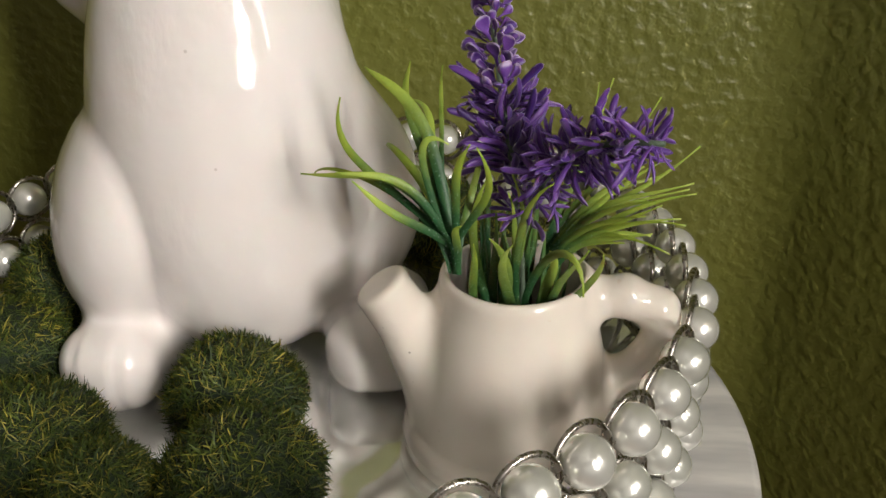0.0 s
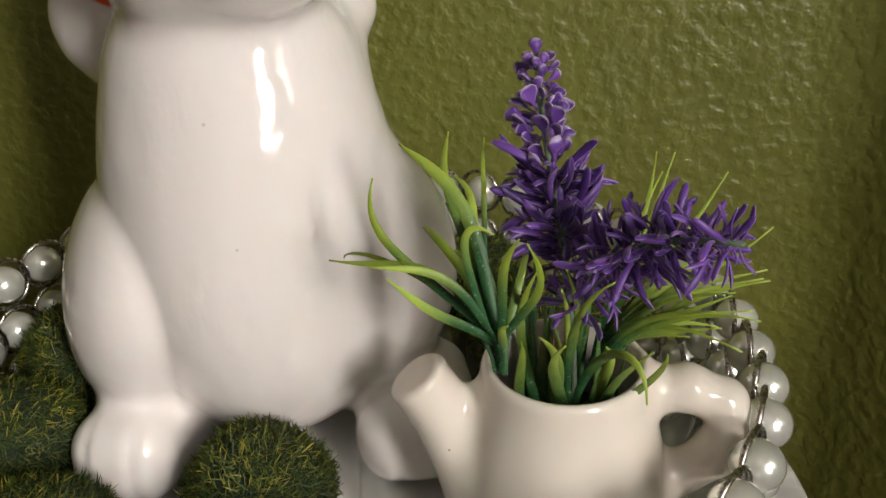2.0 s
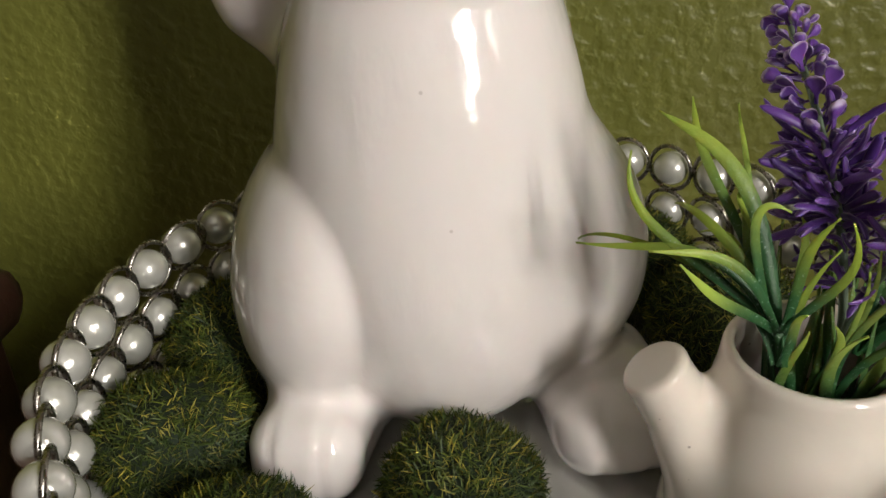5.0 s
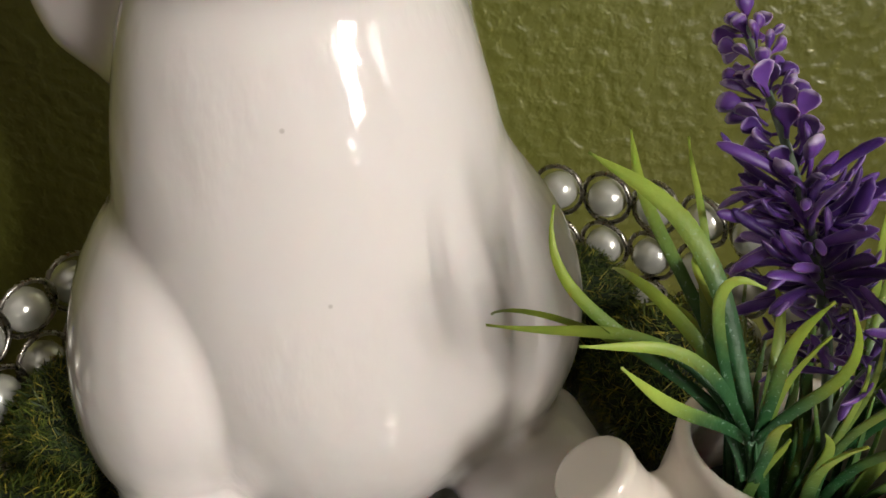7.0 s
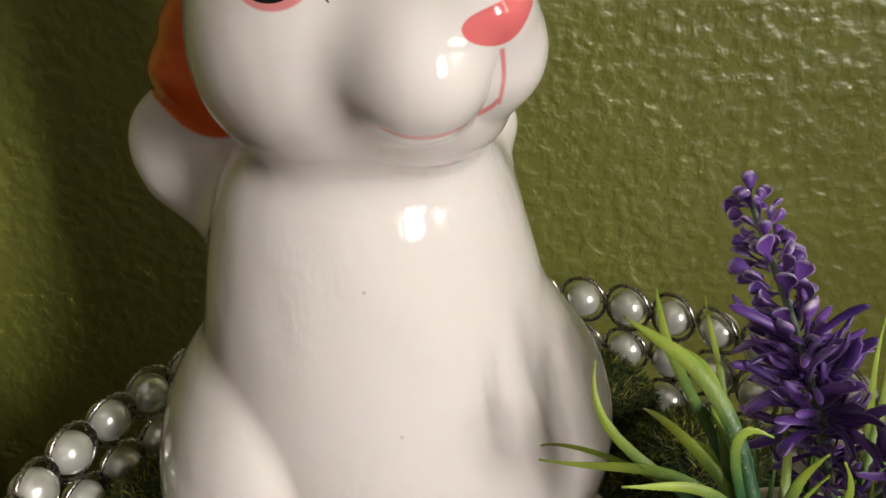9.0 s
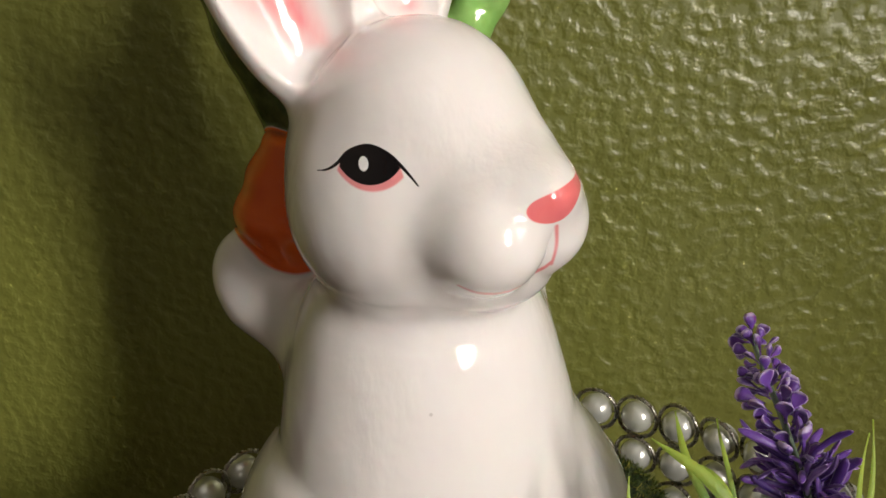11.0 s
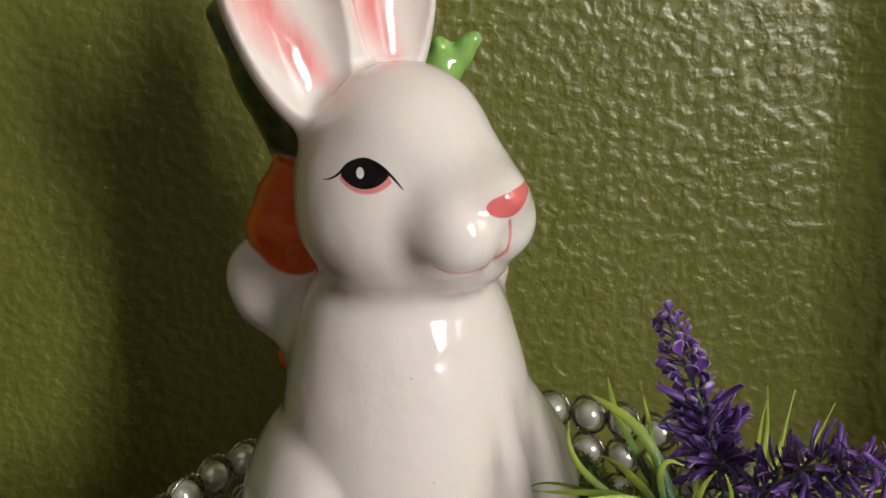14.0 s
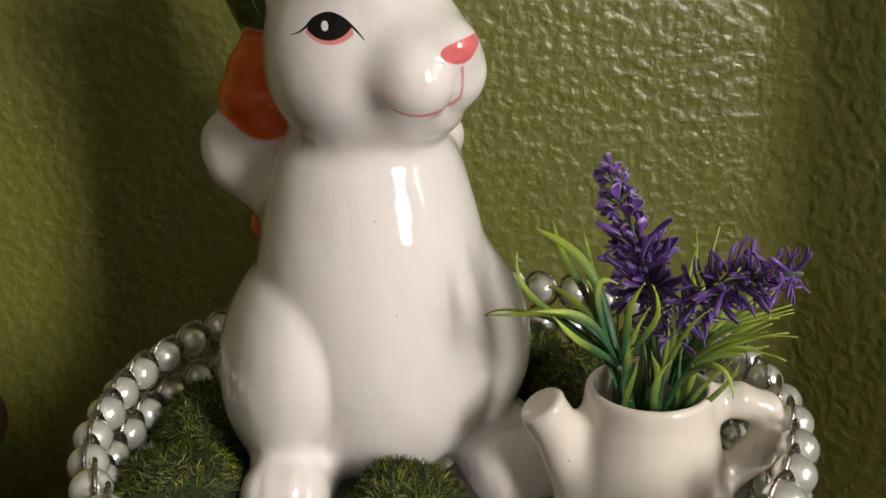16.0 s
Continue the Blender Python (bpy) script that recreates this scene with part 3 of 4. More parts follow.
def rabbit_figurine():
    V, Q = surface(rabbit, (-0.098, -0.036, 0.008), (0.050, 0.102, 0.292), 0.00135)
    bm = bmesh.new()
    vs = [bm.verts.new(v) for v in V]
    for q in Q:
        bm.faces.new([vs[i] for i in q])
    # finer mesh where the face is painted
    for zone in (((-0.044, -0.018), (0.170, 0.184)), ((-0.016, 0.014), (0.147, 0.176))):
        for _ in range(2):
            edges = {e for f in bm.faces for e in f.edges
                     if zone[0][0] < f.calc_center_median().x < zone[0][1] and zone[1][0] < f.calc_center_median().z < zone[1][1]
                     and f.calc_center_median().y < 0.002}
            bmesh.ops.subdivide_edges(bm, edges=list(edges), cuts=1, use_grid_fill=True)
    bmesh.ops.triangulate(bm, faces=[f for f in bm.faces if len(f.verts) > 4])
    V = settle(rabbit, np.array([v.co for v in bm.verts]))
    for v, p in zip(bm.verts, V):
        v.co = p
    me = bpy.data.meshes.new("ceramic_rabbit_figurine")
    bm.to_mesh(me)
    bm.free()
    me.polygons.foreach_set("use_smooth", [True] * len(me.polygons))
    me.materials.append(GLAZE)
    me.normals_split_custom_set_from_vertices([tuple(n) for n in gradient(rabbit, V)[1]])
    X, Z, front = V[:, 0] * 1000, V[:, 2] * 1000, V[:, 1] < 0.004
    paint = {}
    # the eye: a black almond with lashes, a white dot and a pink lower rim
    up = 7.2 - np.hypot(X + 30.0, Z - 173.4)
    down = 8.2 - np.hypot(X + 30.2, Z - 181.4)
    ink = np.minimum(up, down)
    ink = np.maximum(ink, stroke(X, Z, [(-41.8, 174.7), (-39.4, 175.3), (-37.0, 176.8), (-34.4, 179.3), (-30.2, 180.7), (-26.2, 179.4), (-23.0, 176.7), (-19.9, 173.3)],
                                 [0.10, 0.22, 0.35, 0.40, 0.40, 0.40, 0.36, 0.16]))
    paint["ink"] = ink
    paint["glint"] = 1.2 - np.hypot((X + 31.2) * 1.15, (Z - 177.2) * 0.85)
    paint["line"] = np.maximum(np.minimum(9.5 - np.hypot(X + 29.7, Z - 181.5), up + 0.1),
                               np.maximum(stroke(X, Z, [(7.4, 165.2), (7.6, 160.5), (6.8, 155.6)], [0.42, 0.34, 0.34]),
                                          stroke(X, Z, [(-12.5, 154.3), (-8.5, 152.7), (-3.5, 152.4), (1.5, 153.2), (5.0, 154.7), (6.8, 156.4)], [0.25, 0.5, 0.55, 0.55, 0.5, 0.4])))
    paint["rose"] = polygon_inside(X, Z, [(0.7, 169.3), (2.0, 171.4), (4.5, 172.4), (12.4, 174.8), (13.2, 172.6), (10.2, 167.4), (7.5, 165.9), (4.4, 166.2), (1.8, 167.4)])
    for k in paint:
        paint[k] = np.where(front, paint[k], -5.0)
    # pink wash along one side of each inner ear
    blush = np.maximum(0.5 + stroke(X, Z, [(-64, 262), (-62.0, 240), (-59.0, 222), (-52, 210), (-43.5, 200.5)], [4.0, 4.6, 5.0, 4.6, 3.0]) / 6.0,
                       0.4 + stroke(X, Z, [(-27, 262), (-29, 240), (-29, 222), (-25, 211), (-21, 205)], [5.0, 5.5, 5.0, 4.0, 2.6]) / 6.0)
    hollow = np.minimum(ellipsoid(V, (-0.0557, 0.003, 0.2220), (0.0165, 0.0125, 0.0385), (4, -18, 22)), ellipsoid(V, (-0.0252, 0.015, 0.238), (0.0143, 0.0125, 0.044), (4, -3, 24)))
    paint["blush"] = np.clip((Z - np.where(X > -38, 203.0, 196.5)) / 2.5, 0, 1) * np.clip(blush, 0, 1) * np.clip(-hollow / 0.0025 + 0.3, 0, 1)
    w, c, l = rabbit_white(V) * 1000, rabbit_carrot(V) * 1000, rabbit_leaves(V) * 1000
    paint["carrot"] = np.minimum(w, l) - c
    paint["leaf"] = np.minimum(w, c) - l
    # 1 on the left leaves, where shade is painted in
    paint["leaf_shade"] = np.clip((-V[:, 0] - 0.036) / 0.010, 0, 1)
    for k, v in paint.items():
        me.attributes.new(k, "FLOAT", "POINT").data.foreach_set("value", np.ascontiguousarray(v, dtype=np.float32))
    tagged(new("ceramic_rabbit_figurine", me), "white glazed ceramic sitting rabbit carrying an orange carrot", "figurine")


rabbit_figurine()


# ---- the moss balls ----
def moss_ball(x, y, r, squash, seed, count=8000):
    rnd = np.random.RandomState(seed)
    h = r * squash
    base = tagged(new("moss_ball"), "round green artificial moss ball lying on the mirror tray", "moss ball", "moss balls on the tray")
    base.location = (x, y, MIRROR_Z + h)
    ph = rnd.uniform(0, 6.28, 6)

    def lump(d):
        return 1 + 0.05 * np.sin(3 * d[..., 0] + ph[0]) * np.sin(2.5 * d[..., 1] + ph[1]) + 0.05 * np.sin(4 * d[..., 2] + 3 * d[..., 0] + ph[2])

    bm = bmesh.new()
    bmesh.ops.create_icosphere(bm, subdivisions=4, radius=1)
    for v in bm.verts:
        d = np.array(v.co)
        k = float(lump(d)) * 0.94
        v.co = (d[0] * r * k, d[1] * r * k, d[2] * h * k)
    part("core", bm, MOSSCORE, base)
    d = rnd.normal(size=(count, 3))
    d /= np.linalg.norm(d, axis=1)[:, None]
    root = d * lump(d)[:, None] * 0.93 * np.array((r, r, h))
    lean = rnd.normal(size=(count, 3))
    lean -= (lean * d).sum(1)[:, None] * d
    lean /= np.linalg.norm(lean, axis=1)[:, None]
    length = rnd.uniform(0.0020, 0.0052, count)[:, None]
    stick = rnd.uniform(0.08, 0.75, count)[:, None]
    way = d * stick + lean * (1.25 - stick)
    way /= np.linalg.norm(way, axis=1)[:, None]
    side = np.cross(way, d + 0.4 * lean[:, [1, 2, 0]])
    side /= np.linalg.norm(side, axis=1)[:, None] + 1e-9
    wdt = rnd.uniform(0.00009, 0.00021, count)[:, None]
    mid = root + way * length * 0.55 + d * 0.0002
    tip = root + way * length - d * 0.0003
    V = np.stack([root - side * wdt, root + side * wdt, mid + side * wdt * 0.9, mid - side * wdt * 0.9, tip], 1)
    V[..., 2] = np.maximum(V[..., 2], -h + 0.0002)
    F = []
    for i in range(count):
        a = i * 5
        F += [(a, a + 1, a + 2, a + 3), (a + 3, a + 2, a + 4)]
    fib = mesh_object("fuzz", V.reshape(-1, 3), F, MOSS, base, "short green and yellowish fibres")
    fib["kind"] = "stuff"
    return base


for k, (x, y, r, q) in enumerate(((-0.0135, -0.031, 0.0200, 0.76), (-0.002, -0.066, 0.0210, 0.76), (-0.0890, -0.019, 0.0215, 0.80), (-0.0865, 0.024, 0.0205, 0.86),
                                  (-0.060, -0.056, 0.0200, 0.78), (-0.036, -0.072, 0.0160, 0.85), (0.060, 0.040, 0.0220, 0.86), (0.036, 0.078, 0.0200, 0.85))):
    moss_ball(x, y, r, q, 20 + k)

# ---- the watering can ----
CAN = (0.0645, -0.0270)


def can_body(P):
    r = np.hypot(P[:, 0] - CAN[0], P[:, 1] - CAN[1])
    z = P[:, 2]
    prof = np.interp(z, [0.010, 0.0115, 0.016, 0.0185, 0.021, 0.030, 0.045, 0.058, 0.066], [0.0290, 0.0303, 0.0308, 0.0300, 0.0283, 0.0268, 0.0236, 0.0206, 0.0196])
    out = smax((r - prof) * 0.96, np.abs(z - 0.038) - 0.028, 0.003)
    return out


def can_spout(P):
    a = cone(P, (0.0475, -0.0285, 0.022), (0.0330, -0.0305, 0.0555), 0.0105, 0.0068)
    lip = cone(P, (0.0335, -0.0305, 0.0550), (0.0298, -0.0310, 0.0615), 0.0070, 0.0078)
    a = smin(a, lip, 0.003)
    n = np.array((-0.55, -0.05, 0.83))
    n /= np.linalg.norm(n)
    return smax(a, (P - np.array((0.0292, -0.0311, 0.0628))) @ n, 0.0022)


def can_handle(P):
    pts = [(0.0815, -0.0275, 0.0575), (0.0930, -0.0280, 0.0590), (0.1015, -0.0285, 0.0555), (0.1040, -0.0288, 0.0485), (0.1005, -0.0286, 0.0400), (0.0880, -0.0278, 0.0285)]
    out = np.full(len(P), 1.0)
    for i in range(len(pts) - 1):
        out = smin(out, cone(P, pts[i], pts[i + 1], 0.0056, 0.0056), 0.0015)
    return out


def can_all(P):
    out = smin(can_body(P), can_spout(P), 0.006)
    web = cone(P, (0.040, -0.0295, 0.050), (0.050, -0.028, 0.055), 0.0030, 0.0035)
    out = smin(out, web, 0.006)
    out = smin(out, can_handle(P), 0.005)
    r = np.hypot(P[:, 0] - CAN[0], P[:, 1] - CAN[1])
    inner = np.interp(P[:, 2], [0.014, 0.045, 0.058, 0.068], [0.0240, 0.0205, 0.0176, 0.0168])
    return smax(out, -smax((r - inner) * 0.96, 0.014 - P[:, 2], 0.003), 0.0022)


def watering_can():
    base = tagged(new("watering_can"), "small cream glazed ceramic watering can used as flower pot", "watering can")
    V, Q = surface(can_all, (0.016, -0.064, 0.008), (0.114, 0.008, 0.070), 0.0009)
    V = settle(can_all, V)
    N = gradient(can_all, V)[1]
    b, s, h = can_body(V), np.minimum(can_spout(V), 9), can_handle(V)
    kind = np.where(h < np.minimum(b, s) - 0.0004, 2, np.where(s < b - 0.0004, 1, 0))
    kind[np.hypot(V[:, 0] - CAN[0], V[:, 1] - CAN[1]) < 0.0205] = 0
    fk = np.sort(kind[Q], axis=1)[:, 1]
    for k, name in enumerate(("body", "spout", "handle")):
        q = Q[fk == k]
        used, inv = np.unique(q, return_inverse=True)
        mesh_object(name, V[used], inv.reshape(q.shape), CANGLAZE, base, normals=N[used])


watering_can()


# ---- the plastic lavender ----
def ribbon(name, pts, width, parent, hint=(0, -1, 0.3), fold=0.35, material=None, reach=1.0):
    """A grass blade: a folded strip with thickness along points, widest below the middle, running to a point."""
    pts = [Vector(p) for p in pts]
    n, verts, faces, along = len(pts), [], [], []
    hint = Vector(hint)
    size, wave = (pts[-1] - pts[0]).length, 900.0 * (pts[-1].x + pts[-1].z)
    for i, p in enumerate(pts):
        t = i / (n - 1)
        d = (pts[min(i + 1, n - 1)] - pts[max(i - 1, 0)]).normalized()
        u = d.cross(hint).normalized()
        v = u.cross(d).normalized()
        w = width * (0.55 + 0.9 * t) * (1 - t ** 2.2) if t < 1 else 0
        w = max(w * 0.84, 0.0002)
        p = p + u * 0.035 * size * math.sin(5.2 * t + wave) * t
        th = max(0.00040 * (1 - t), 0.00010)
        verts += [p - u * w + v * fold * w, p - v * 0.0001, p + u * w + v * fold * w, p + u * w + v * (fold * w - th), p - v * (th + 0.0003), p - u * w + v * (fold * w - th)]
        along += [t * reach] * 6
    for i in range(n - 1):
        a, b = i * 6, i * 6 + 6
        for k in range(6):
            l = (k + 1) % 6
            faces.append((a + k, a + l, b + l, b + k))
    faces += [tuple(range(5, -1, -1)), tuple(range((n - 1) * 6, n * 6))]
    ob = mesh_object(name, verts, faces, material or BLADE, parent)
    ob.data.attributes.new("along", "FLOAT", "POINT").data.foreach_set("value", along)
    return ob


def floret_mesh(name, seed, long):
    """Along z: a spoon-shaped bud on a thin neck with a raised pale rim, or a long strap petal that curls outwards."""
    rnd = random.Random(seed)
    if long:
        prof = [(0.050, 0.0), (0.060, 0.22), (0.072, 0.48), (0.086, 0.74), (0.068, 0.92), (0.020, 1.0)]
    else:
        prof = [(0.055, 0.0), (0.060, 0.28), (0.150, 0.46), (0.270, 0.64), (0.300, 0.80), (0.215, 0.94), (0.060, 1.0)]
    bend = rnd.uniform(0.15, 0.4) if not long else rnd.uniform(0.5, 1.0)
    n, verts, along = 8, [], []
    for w, z in prof:
        for k in range(n):
            a = 2 * math.pi * k / n
            rim = abs(math.cos(a)) > 0.9
            dish = 0.10 * w if math.sin(a) > 0.5 and not long and z > 0.4 else 1.0
            x, y = w * math.cos(a), (0.55 if not long else 0.62) * w * math.sin(a) * dish
            if rim and not long and z > 0.4:
                y += 0.22 * w
            verts.append((x, y + bend * z * z * 0.5, z - 0.12 * bend * z * z))
            pale = (1.12 if rim or z > 0.9 else 0.50) if not long else (0.98 if rim else 0.62) * (0.55 + 0.5 * z)
            along.append(pale if z > 0.4 else 0.4)
    faces = [(i * n + k, i * n + (k + 1) % n, (i + 1) * n + (k + 1) % n, (i + 1) * n + k) for i in range(len(prof) - 1) for k in range(n)]
    faces += [tuple(range(n - 1, -1, -1)), tuple(range((len(prof) - 1) * n, len(prof) * n))]
    me = bpy.data.meshes.new(name)
    me.from_pydata(verts, [], faces)
    me.polygons.foreach_set("use_smooth", [True] * len(faces))
    me.materials.append(FLORET)
    me.attributes.new("along", "FLOAT", "POINT").data.foreach_set("value", along)
    return me


SHORT = [floret_mesh("floret", s, False) for s in range(3)]
LONG = [floret_mesh("floret", 9 + s, True) for s in range(3)]


def spike(parent, pts, spans, seed):
    """A flower spike along pts; spans: (from, to, florets, reach, length, long) along it."""
    rnd = random.Random(seed)
    pts = [Vector(p) for p in pts]
    v, f = tube(pts, [0.0011 - 0.0005 * i / (len(pts) - 1) for i in range(len(pts))], 7)
    head = mesh_object("flower_spike", v, f, STALK, parent, "purple plastic lavender spike")
    for lo, hi, count, reach, length, long in spans:
        for i in range(count):
            t = lo + (hi - lo) * (i + rnd.random()) / count
            k = t * (len(pts) - 1)
            j = min(int(k), len(pts) - 2)
            p = pts[j].lerp(pts[j + 1], k - j)
            d = (pts[j + 1] - pts[j]).normalized()
            a = i * 2.399 + rnd.uniform(-0.4, 0.4)
            u = d.orthogonal().normalized()
            out = (Matrix.Rotation(a, 3, d) @ u)
            way = (out * rnd.uniform(0.7, 1.0) + d * (rnd.uniform(0.35, 0.9) if not long else rnd.uniform(-0.15, 0.75))).normalized()
            size = length * (rnd.uniform(0.55, 1.15) if long else rnd.uniform(0.8, 1.2))
            start = p + out * reach * rnd.uniform(0.2, 0.9)
            m = Matrix.Translation(start) @ way.to_track_quat("Z", "Y").to_matrix().to_4x4() @ Matrix.Rotation(rnd.uniform(0, 6.28), 4, "Z") @ Matrix.Scale(size, 4)
            shared("floret", rnd.choice(LONG if long else SHORT), head, m)


def lavender():
    base = tagged(new("artificial_lavender"), "plastic lavender with purple spikes and lime grass blades in the can", "artificial plant")
    rnd = random.Random(11)
    root = Vector((0.0645, -0.026, 0.020))
    v, f = lathe([(0, 0.0455), (0.012, 0.046), (0.0185, 0.044), (0.0200, 0.040), (0.0185, 0.030), (0, 0.030)], 28, CAN)
    mesh_object("filler", [(x, y, z + 0.0012 * math.sin(700 * x) * math.sin(650 * y)) for x, y, z in v], f, MOSSCORE, base, "dark foam filler in the can")
    # stalks
    one = bezier((0.0655, -0.026, 0.030), (0.0690, -0.044, 0.090), (0.0585, -0.030, 0.110), (0.0568, 0.0040, 0.1278), 24)
    two = bezier((0.0660, -0.029, 0.030), (0.0620, -0.034, 0.090), (0.0680, -0.046, 0.110), (0.0920, -0.0650, 0.1145), 24)
    spike(base, one, [(0.38, 0.52, 34, 0.0035, 0.0085, True), (0.50, 0.70, 118, 0.0035, 0.0125, True), (0.67, 0.86, 34, 0.0034, 0.0064, False),
                      (0.84, 0.985, 26, 0.0022, 0.0056, False), (0.97, 1.0, 6, 0.0004, 0.0050, False)], 3)
    spike(base, two, [(0.42, 0.62, 44, 0.0040, 0.0088, True), (0.60, 0.85, 96, 0.0038, 0.0093, True), (0.82, 0.99, 56, 0.0024, 0.0084, True)], 5)
    node_l = (0.0500, -0.0470, 0.0810)
    # long blades of the tuft that hangs over the spout: foot, two bends, tip, width
    for p0, p1, p2, p3, w in (((0.049, -0.047, 0.082), (0.041, -0.050, 0.091), (0.034, -0.053, 0.093), (0.028, -0.056, 0.101), 0.0015),
                              ((0.049, -0.047, 0.082), (0.042, -0.048, 0.099), (0.034, -0.049, 0.102), (0.024, -0.050, 0.102), 0.0014),
                              ((0.048, -0.047, 0.083), (0.038, -0.043, 0.102), (0.026, -0.038, 0.097), (0.012, -0.034, 0.094), 0.0014),
                              ((0.049, -0.046, 0.083), (0.030, -0.041, 0.097), (0.022, -0.036, 0.101), (0.022, -0.030, 0.112), 0.0015),
                              ((0.049, -0.046, 0.083), (0.045, -0.038, 0.109), (0.037, -0.032, 0.117), (0.028, -0.025, 0.119), 0.0022),
                              ((0.048, -0.044, 0.085), (0.040, -0.029, 0.109), (0.034, -0.019, 0.110), (0.035, -0.008, 0.115), 0.0015),
                              ((0.048, -0.040, 0.085), (0.043, -0.027, 0.104), (0.047, -0.020, 0.110), (0.046, -0.012, 0.115), 0.0009)):
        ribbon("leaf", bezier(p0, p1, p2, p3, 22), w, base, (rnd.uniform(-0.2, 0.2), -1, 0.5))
    for p0, p1, p2, p3, w in (((0.050, -0.047, 0.082), (0.051, -0.049, 0.096), (0.051, -0.052, 0.104), (0.053, -0.054, 0.110), 0.0015),
                              ((0.050, -0.047, 0.082), (0.055, -0.050, 0.093), (0.060, -0.053, 0.098), (0.056, -0.056, 0.110), 0.0014),
                              ((0.048, -0.046, 0.083), (0.041, -0.045, 0.104), (0.042, -0.045, 0.110), (0.049, -0.045, 0.107), 0.0013)):
        ribbon("leaf", bezier(p0, p1, p2, p3, 20), w, base, (rnd.uniform(-0.2, 0.2), -1, 0.5))
    # shorter blades between them: tip, rise, arch, width
    for tip, up, arch, w in (((0.0130, -0.0240, 0.0893), 0.30, 0.004, 0.0009), ((0.0365, -0.0180, 0.1080), 0.20, 0.004, 0.0016), ((0.0320, -0.0250, 0.0985), 0.20, 0.004, 0.0016),
                             ((0.0440, -0.0300, 0.1030), 0.15, 0.004, 0.0014), ((0.0515, -0.0530, 0.0905), 0.20, 0.000, 0.0014),
                             ((0.0370, -0.0280, 0.0930), 0.25, 0.004, 0.0015), ((0.0560, -0.0300, 0.0980), 0.15, 0.002, 0.0013)):
        p3, p0 = Vector(tip), Vector(node_l) + Vector((rnd.uniform(-1, 1), rnd.uniform(-1, 1), 0)) * 0.0012
        span = (p3 - p0).length
        bow = rnd.choice((-1, 1)) * rnd.uniform(0.08, 0.18) * span
        mid = p0.lerp(p3, 0.76) + Vector((bow, -abs(bow), 1.5 * arch + 0.08 * span))
        pts = bezier(p0 - Vector((0, 0, 0.006)), p0.lerp(p3, 0.25) + Vector((-bow, 0, up * span)), mid, p3, 20)
        ribbon("leaf", pts, w, base, (rnd.uniform(-0.2, 0.2), -1, 0.5))
    # tuft over the handle
    for tip, arch, w in (((0.1023, -0.0450, 0.0861), 0.010, 0.0009), ((0.0995, -0.0450, 0.0799), 0.014, 0.0009), ((0.0971, -0.0420, 0.0934), 0.006, 0.0010),
                         ((0.1060, -0.0300, 0.0930), 0.008, 0.0011), ((0.1080, -0.0240, 0.0990), 0.004, 0.0011), ((0.0940, -0.0300, 0.0960), 0.004, 0.0014),
                         ((0.1010, -0.0180, 0.0900), 0.008, 0.0013), ((0.0985, -0.0360, 0.0880), 0.006, 0.0012), ((0.0920, -0.0240, 0.0850), 0.006, 0.0015),
                         ((0.0885, -0.0180, 0.1130), 0.002, 0.0012), ((0.1000, -0.0170, 0.1080), 0.002, 0.0012), ((0.0850, -0.0020, 0.1080), 0.002, 0.0014),
                         ((0.0890, 0.0040, 0.1000), 0.002, 0.0014), ((0.1074, -0.0313, 0.0886), 0.006, 0.0012), ((0.1025, -0.0390, 0.0850), 0.008, 0.0011),
                         ((0.0960, -0.0400, 0.0830), 0.006, 0.0012), ((0.1000, -0.0280, 0.0960), 0.004, 0.0012), ((0.0930, -0.0450, 0.0900), 0.004, 0.0012),
                         ((0.1040, -0.0360, 0.0930), 0.004, 0.0011), ((0.0900, -0.0380, 0.0800), 0.004, 0.0014), ((0.0970, -0.0330, 0.0790), 0.006, 0.0013)):
        p3, p0 = Vector(tip), Vector((0.0720, -0.0290, 0.0660)) + Vector((rnd.uniform(-1, 1), rnd.uniform(-1, 1), 0)) * 0.002
        mid = p0.lerp(p3, 0.5) + Vector((0, 0, arch))
        span = (p3 - p0).length
        ribbon("leaf", bezier(p0, p0.lerp(p3, 0.15) + Vector((0, 0, 0.25 * span)), mid, p3, 18), w, base, (rnd.uniform(-0.3, 0.1), -1, 0.6))
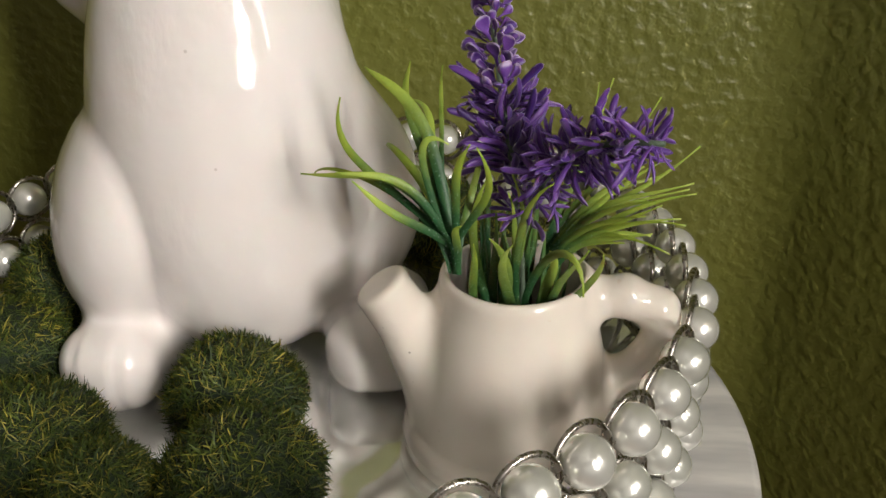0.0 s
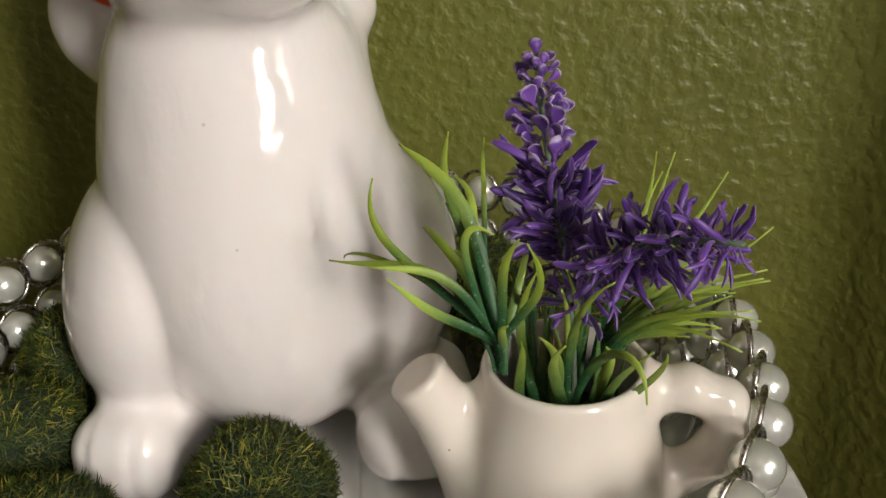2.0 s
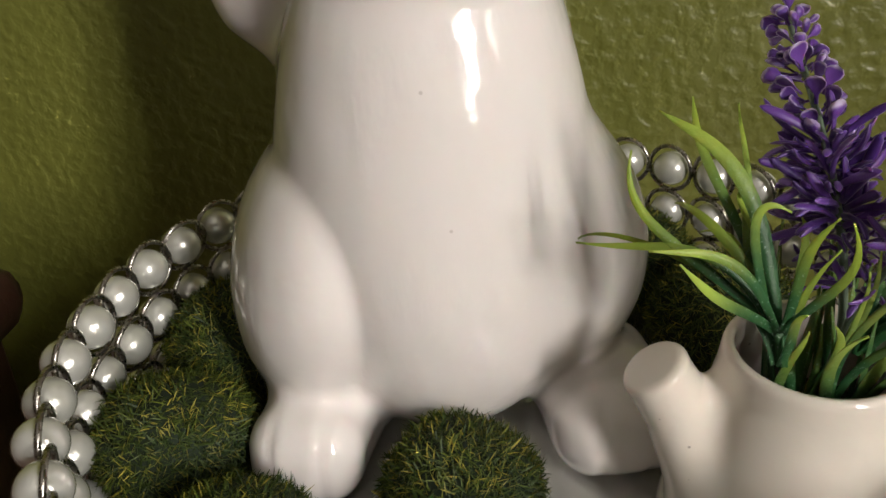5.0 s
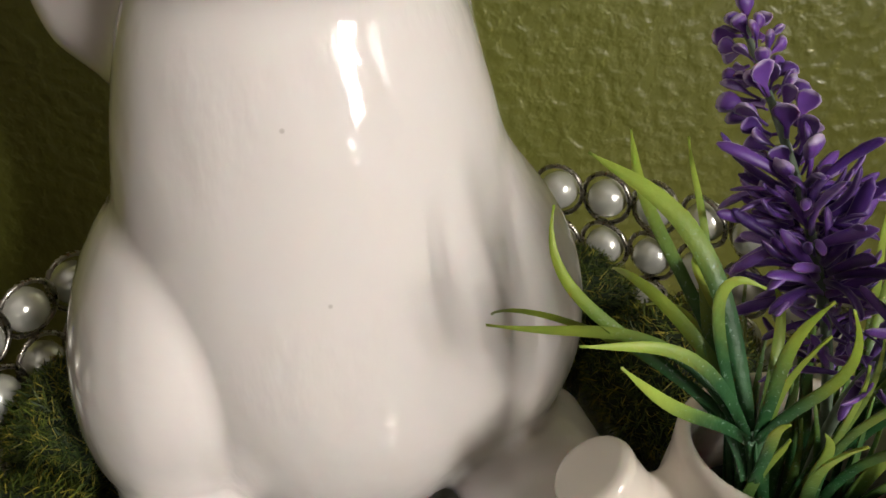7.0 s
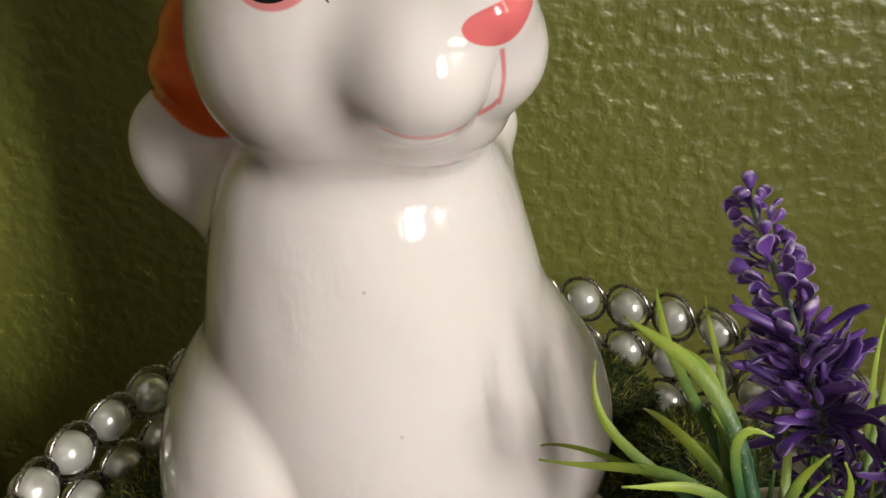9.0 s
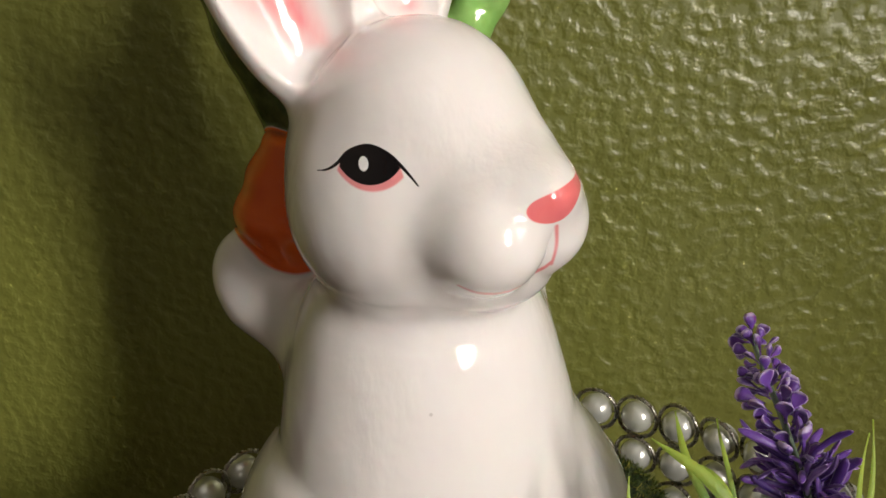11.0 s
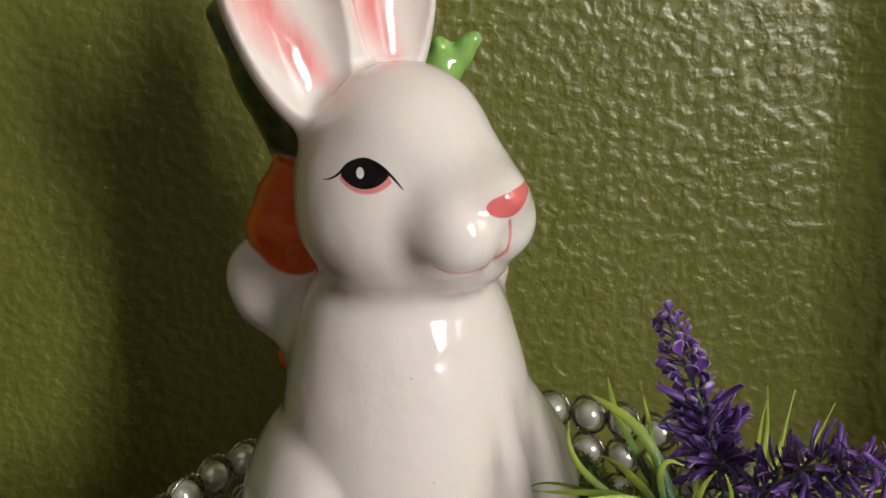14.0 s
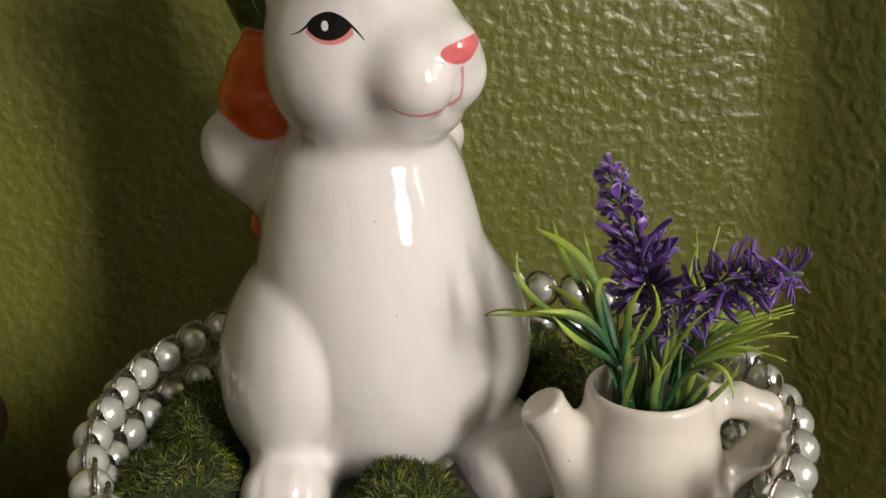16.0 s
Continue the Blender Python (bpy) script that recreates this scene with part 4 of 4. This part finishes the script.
    # blades that stand up in front of the flowers
    for foot, tip, bow, w in (((0.0600, -0.0335, 0.045), (0.0560, -0.0470, 0.1000), -0.004, 0.0016), ((0.0630, -0.0335, 0.045), (0.0605, -0.0500, 0.0960), 0.004, 0.0013),
                              ((0.0580, -0.0335, 0.045), (0.0650, -0.0500, 0.1020), 0.005, 0.0011), ((0.0560, -0.0335, 0.045), (0.0540, -0.0480, 0.0830), -0.002, 0.0017),
                              ((0.0660, -0.0335, 0.045), (0.0630, -0.0520, 0.0850), -0.003, 0.0020), ((0.0610, -0.0335, 0.045), (0.0590, -0.0500, 0.0860), 0.002, 0.0020),
                              ((0.0700, -0.0335, 0.045), (0.0790, -0.0520, 0.0840), 0.002, 0.0016), ((0.0720, -0.0335, 0.045), (0.0850, -0.0480, 0.0810), 0.003, 0.0015)):
        f, t = Vector(foot), Vector(tip)
        ribbon("leaf", bezier(f, f + Vector((bow, 0, 0.4 * (t - f).z)), f.lerp(t, 0.72) + Vector((bow, 0.001, 0.003)), t, 18), w, base, (0.1, -1, 0.2), reach=0.8)
    # the curl at the front and two upright bows
    ribbon("leaf", bezier((0.0660, -0.0350, 0.055), (0.0680, -0.0380, 0.078), (0.0770, -0.0560, 0.092), (0.0785, -0.0580, 0.0755), 16), 0.0016, base)
    ribbon("leaf", bezier((0.0660, -0.0350, 0.055), (0.0620, -0.0390, 0.080), (0.0630, -0.0560, 0.096), (0.0730, -0.0570, 0.1010), 16), 0.0013, base)
    ribbon("leaf", bezier((0.0690, -0.0350, 0.050), (0.0720, -0.0370, 0.066), (0.0740, -0.0390, 0.074), (0.0720, -0.0430, 0.0790), 14), 0.0020, base)
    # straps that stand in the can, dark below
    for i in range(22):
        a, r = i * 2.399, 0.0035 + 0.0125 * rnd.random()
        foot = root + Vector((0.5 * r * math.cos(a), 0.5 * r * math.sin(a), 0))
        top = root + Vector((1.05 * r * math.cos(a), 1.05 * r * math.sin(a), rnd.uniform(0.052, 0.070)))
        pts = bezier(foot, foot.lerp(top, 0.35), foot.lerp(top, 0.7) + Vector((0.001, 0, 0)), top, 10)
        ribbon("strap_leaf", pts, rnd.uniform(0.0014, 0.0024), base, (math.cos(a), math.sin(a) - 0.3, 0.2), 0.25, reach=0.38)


lavender()
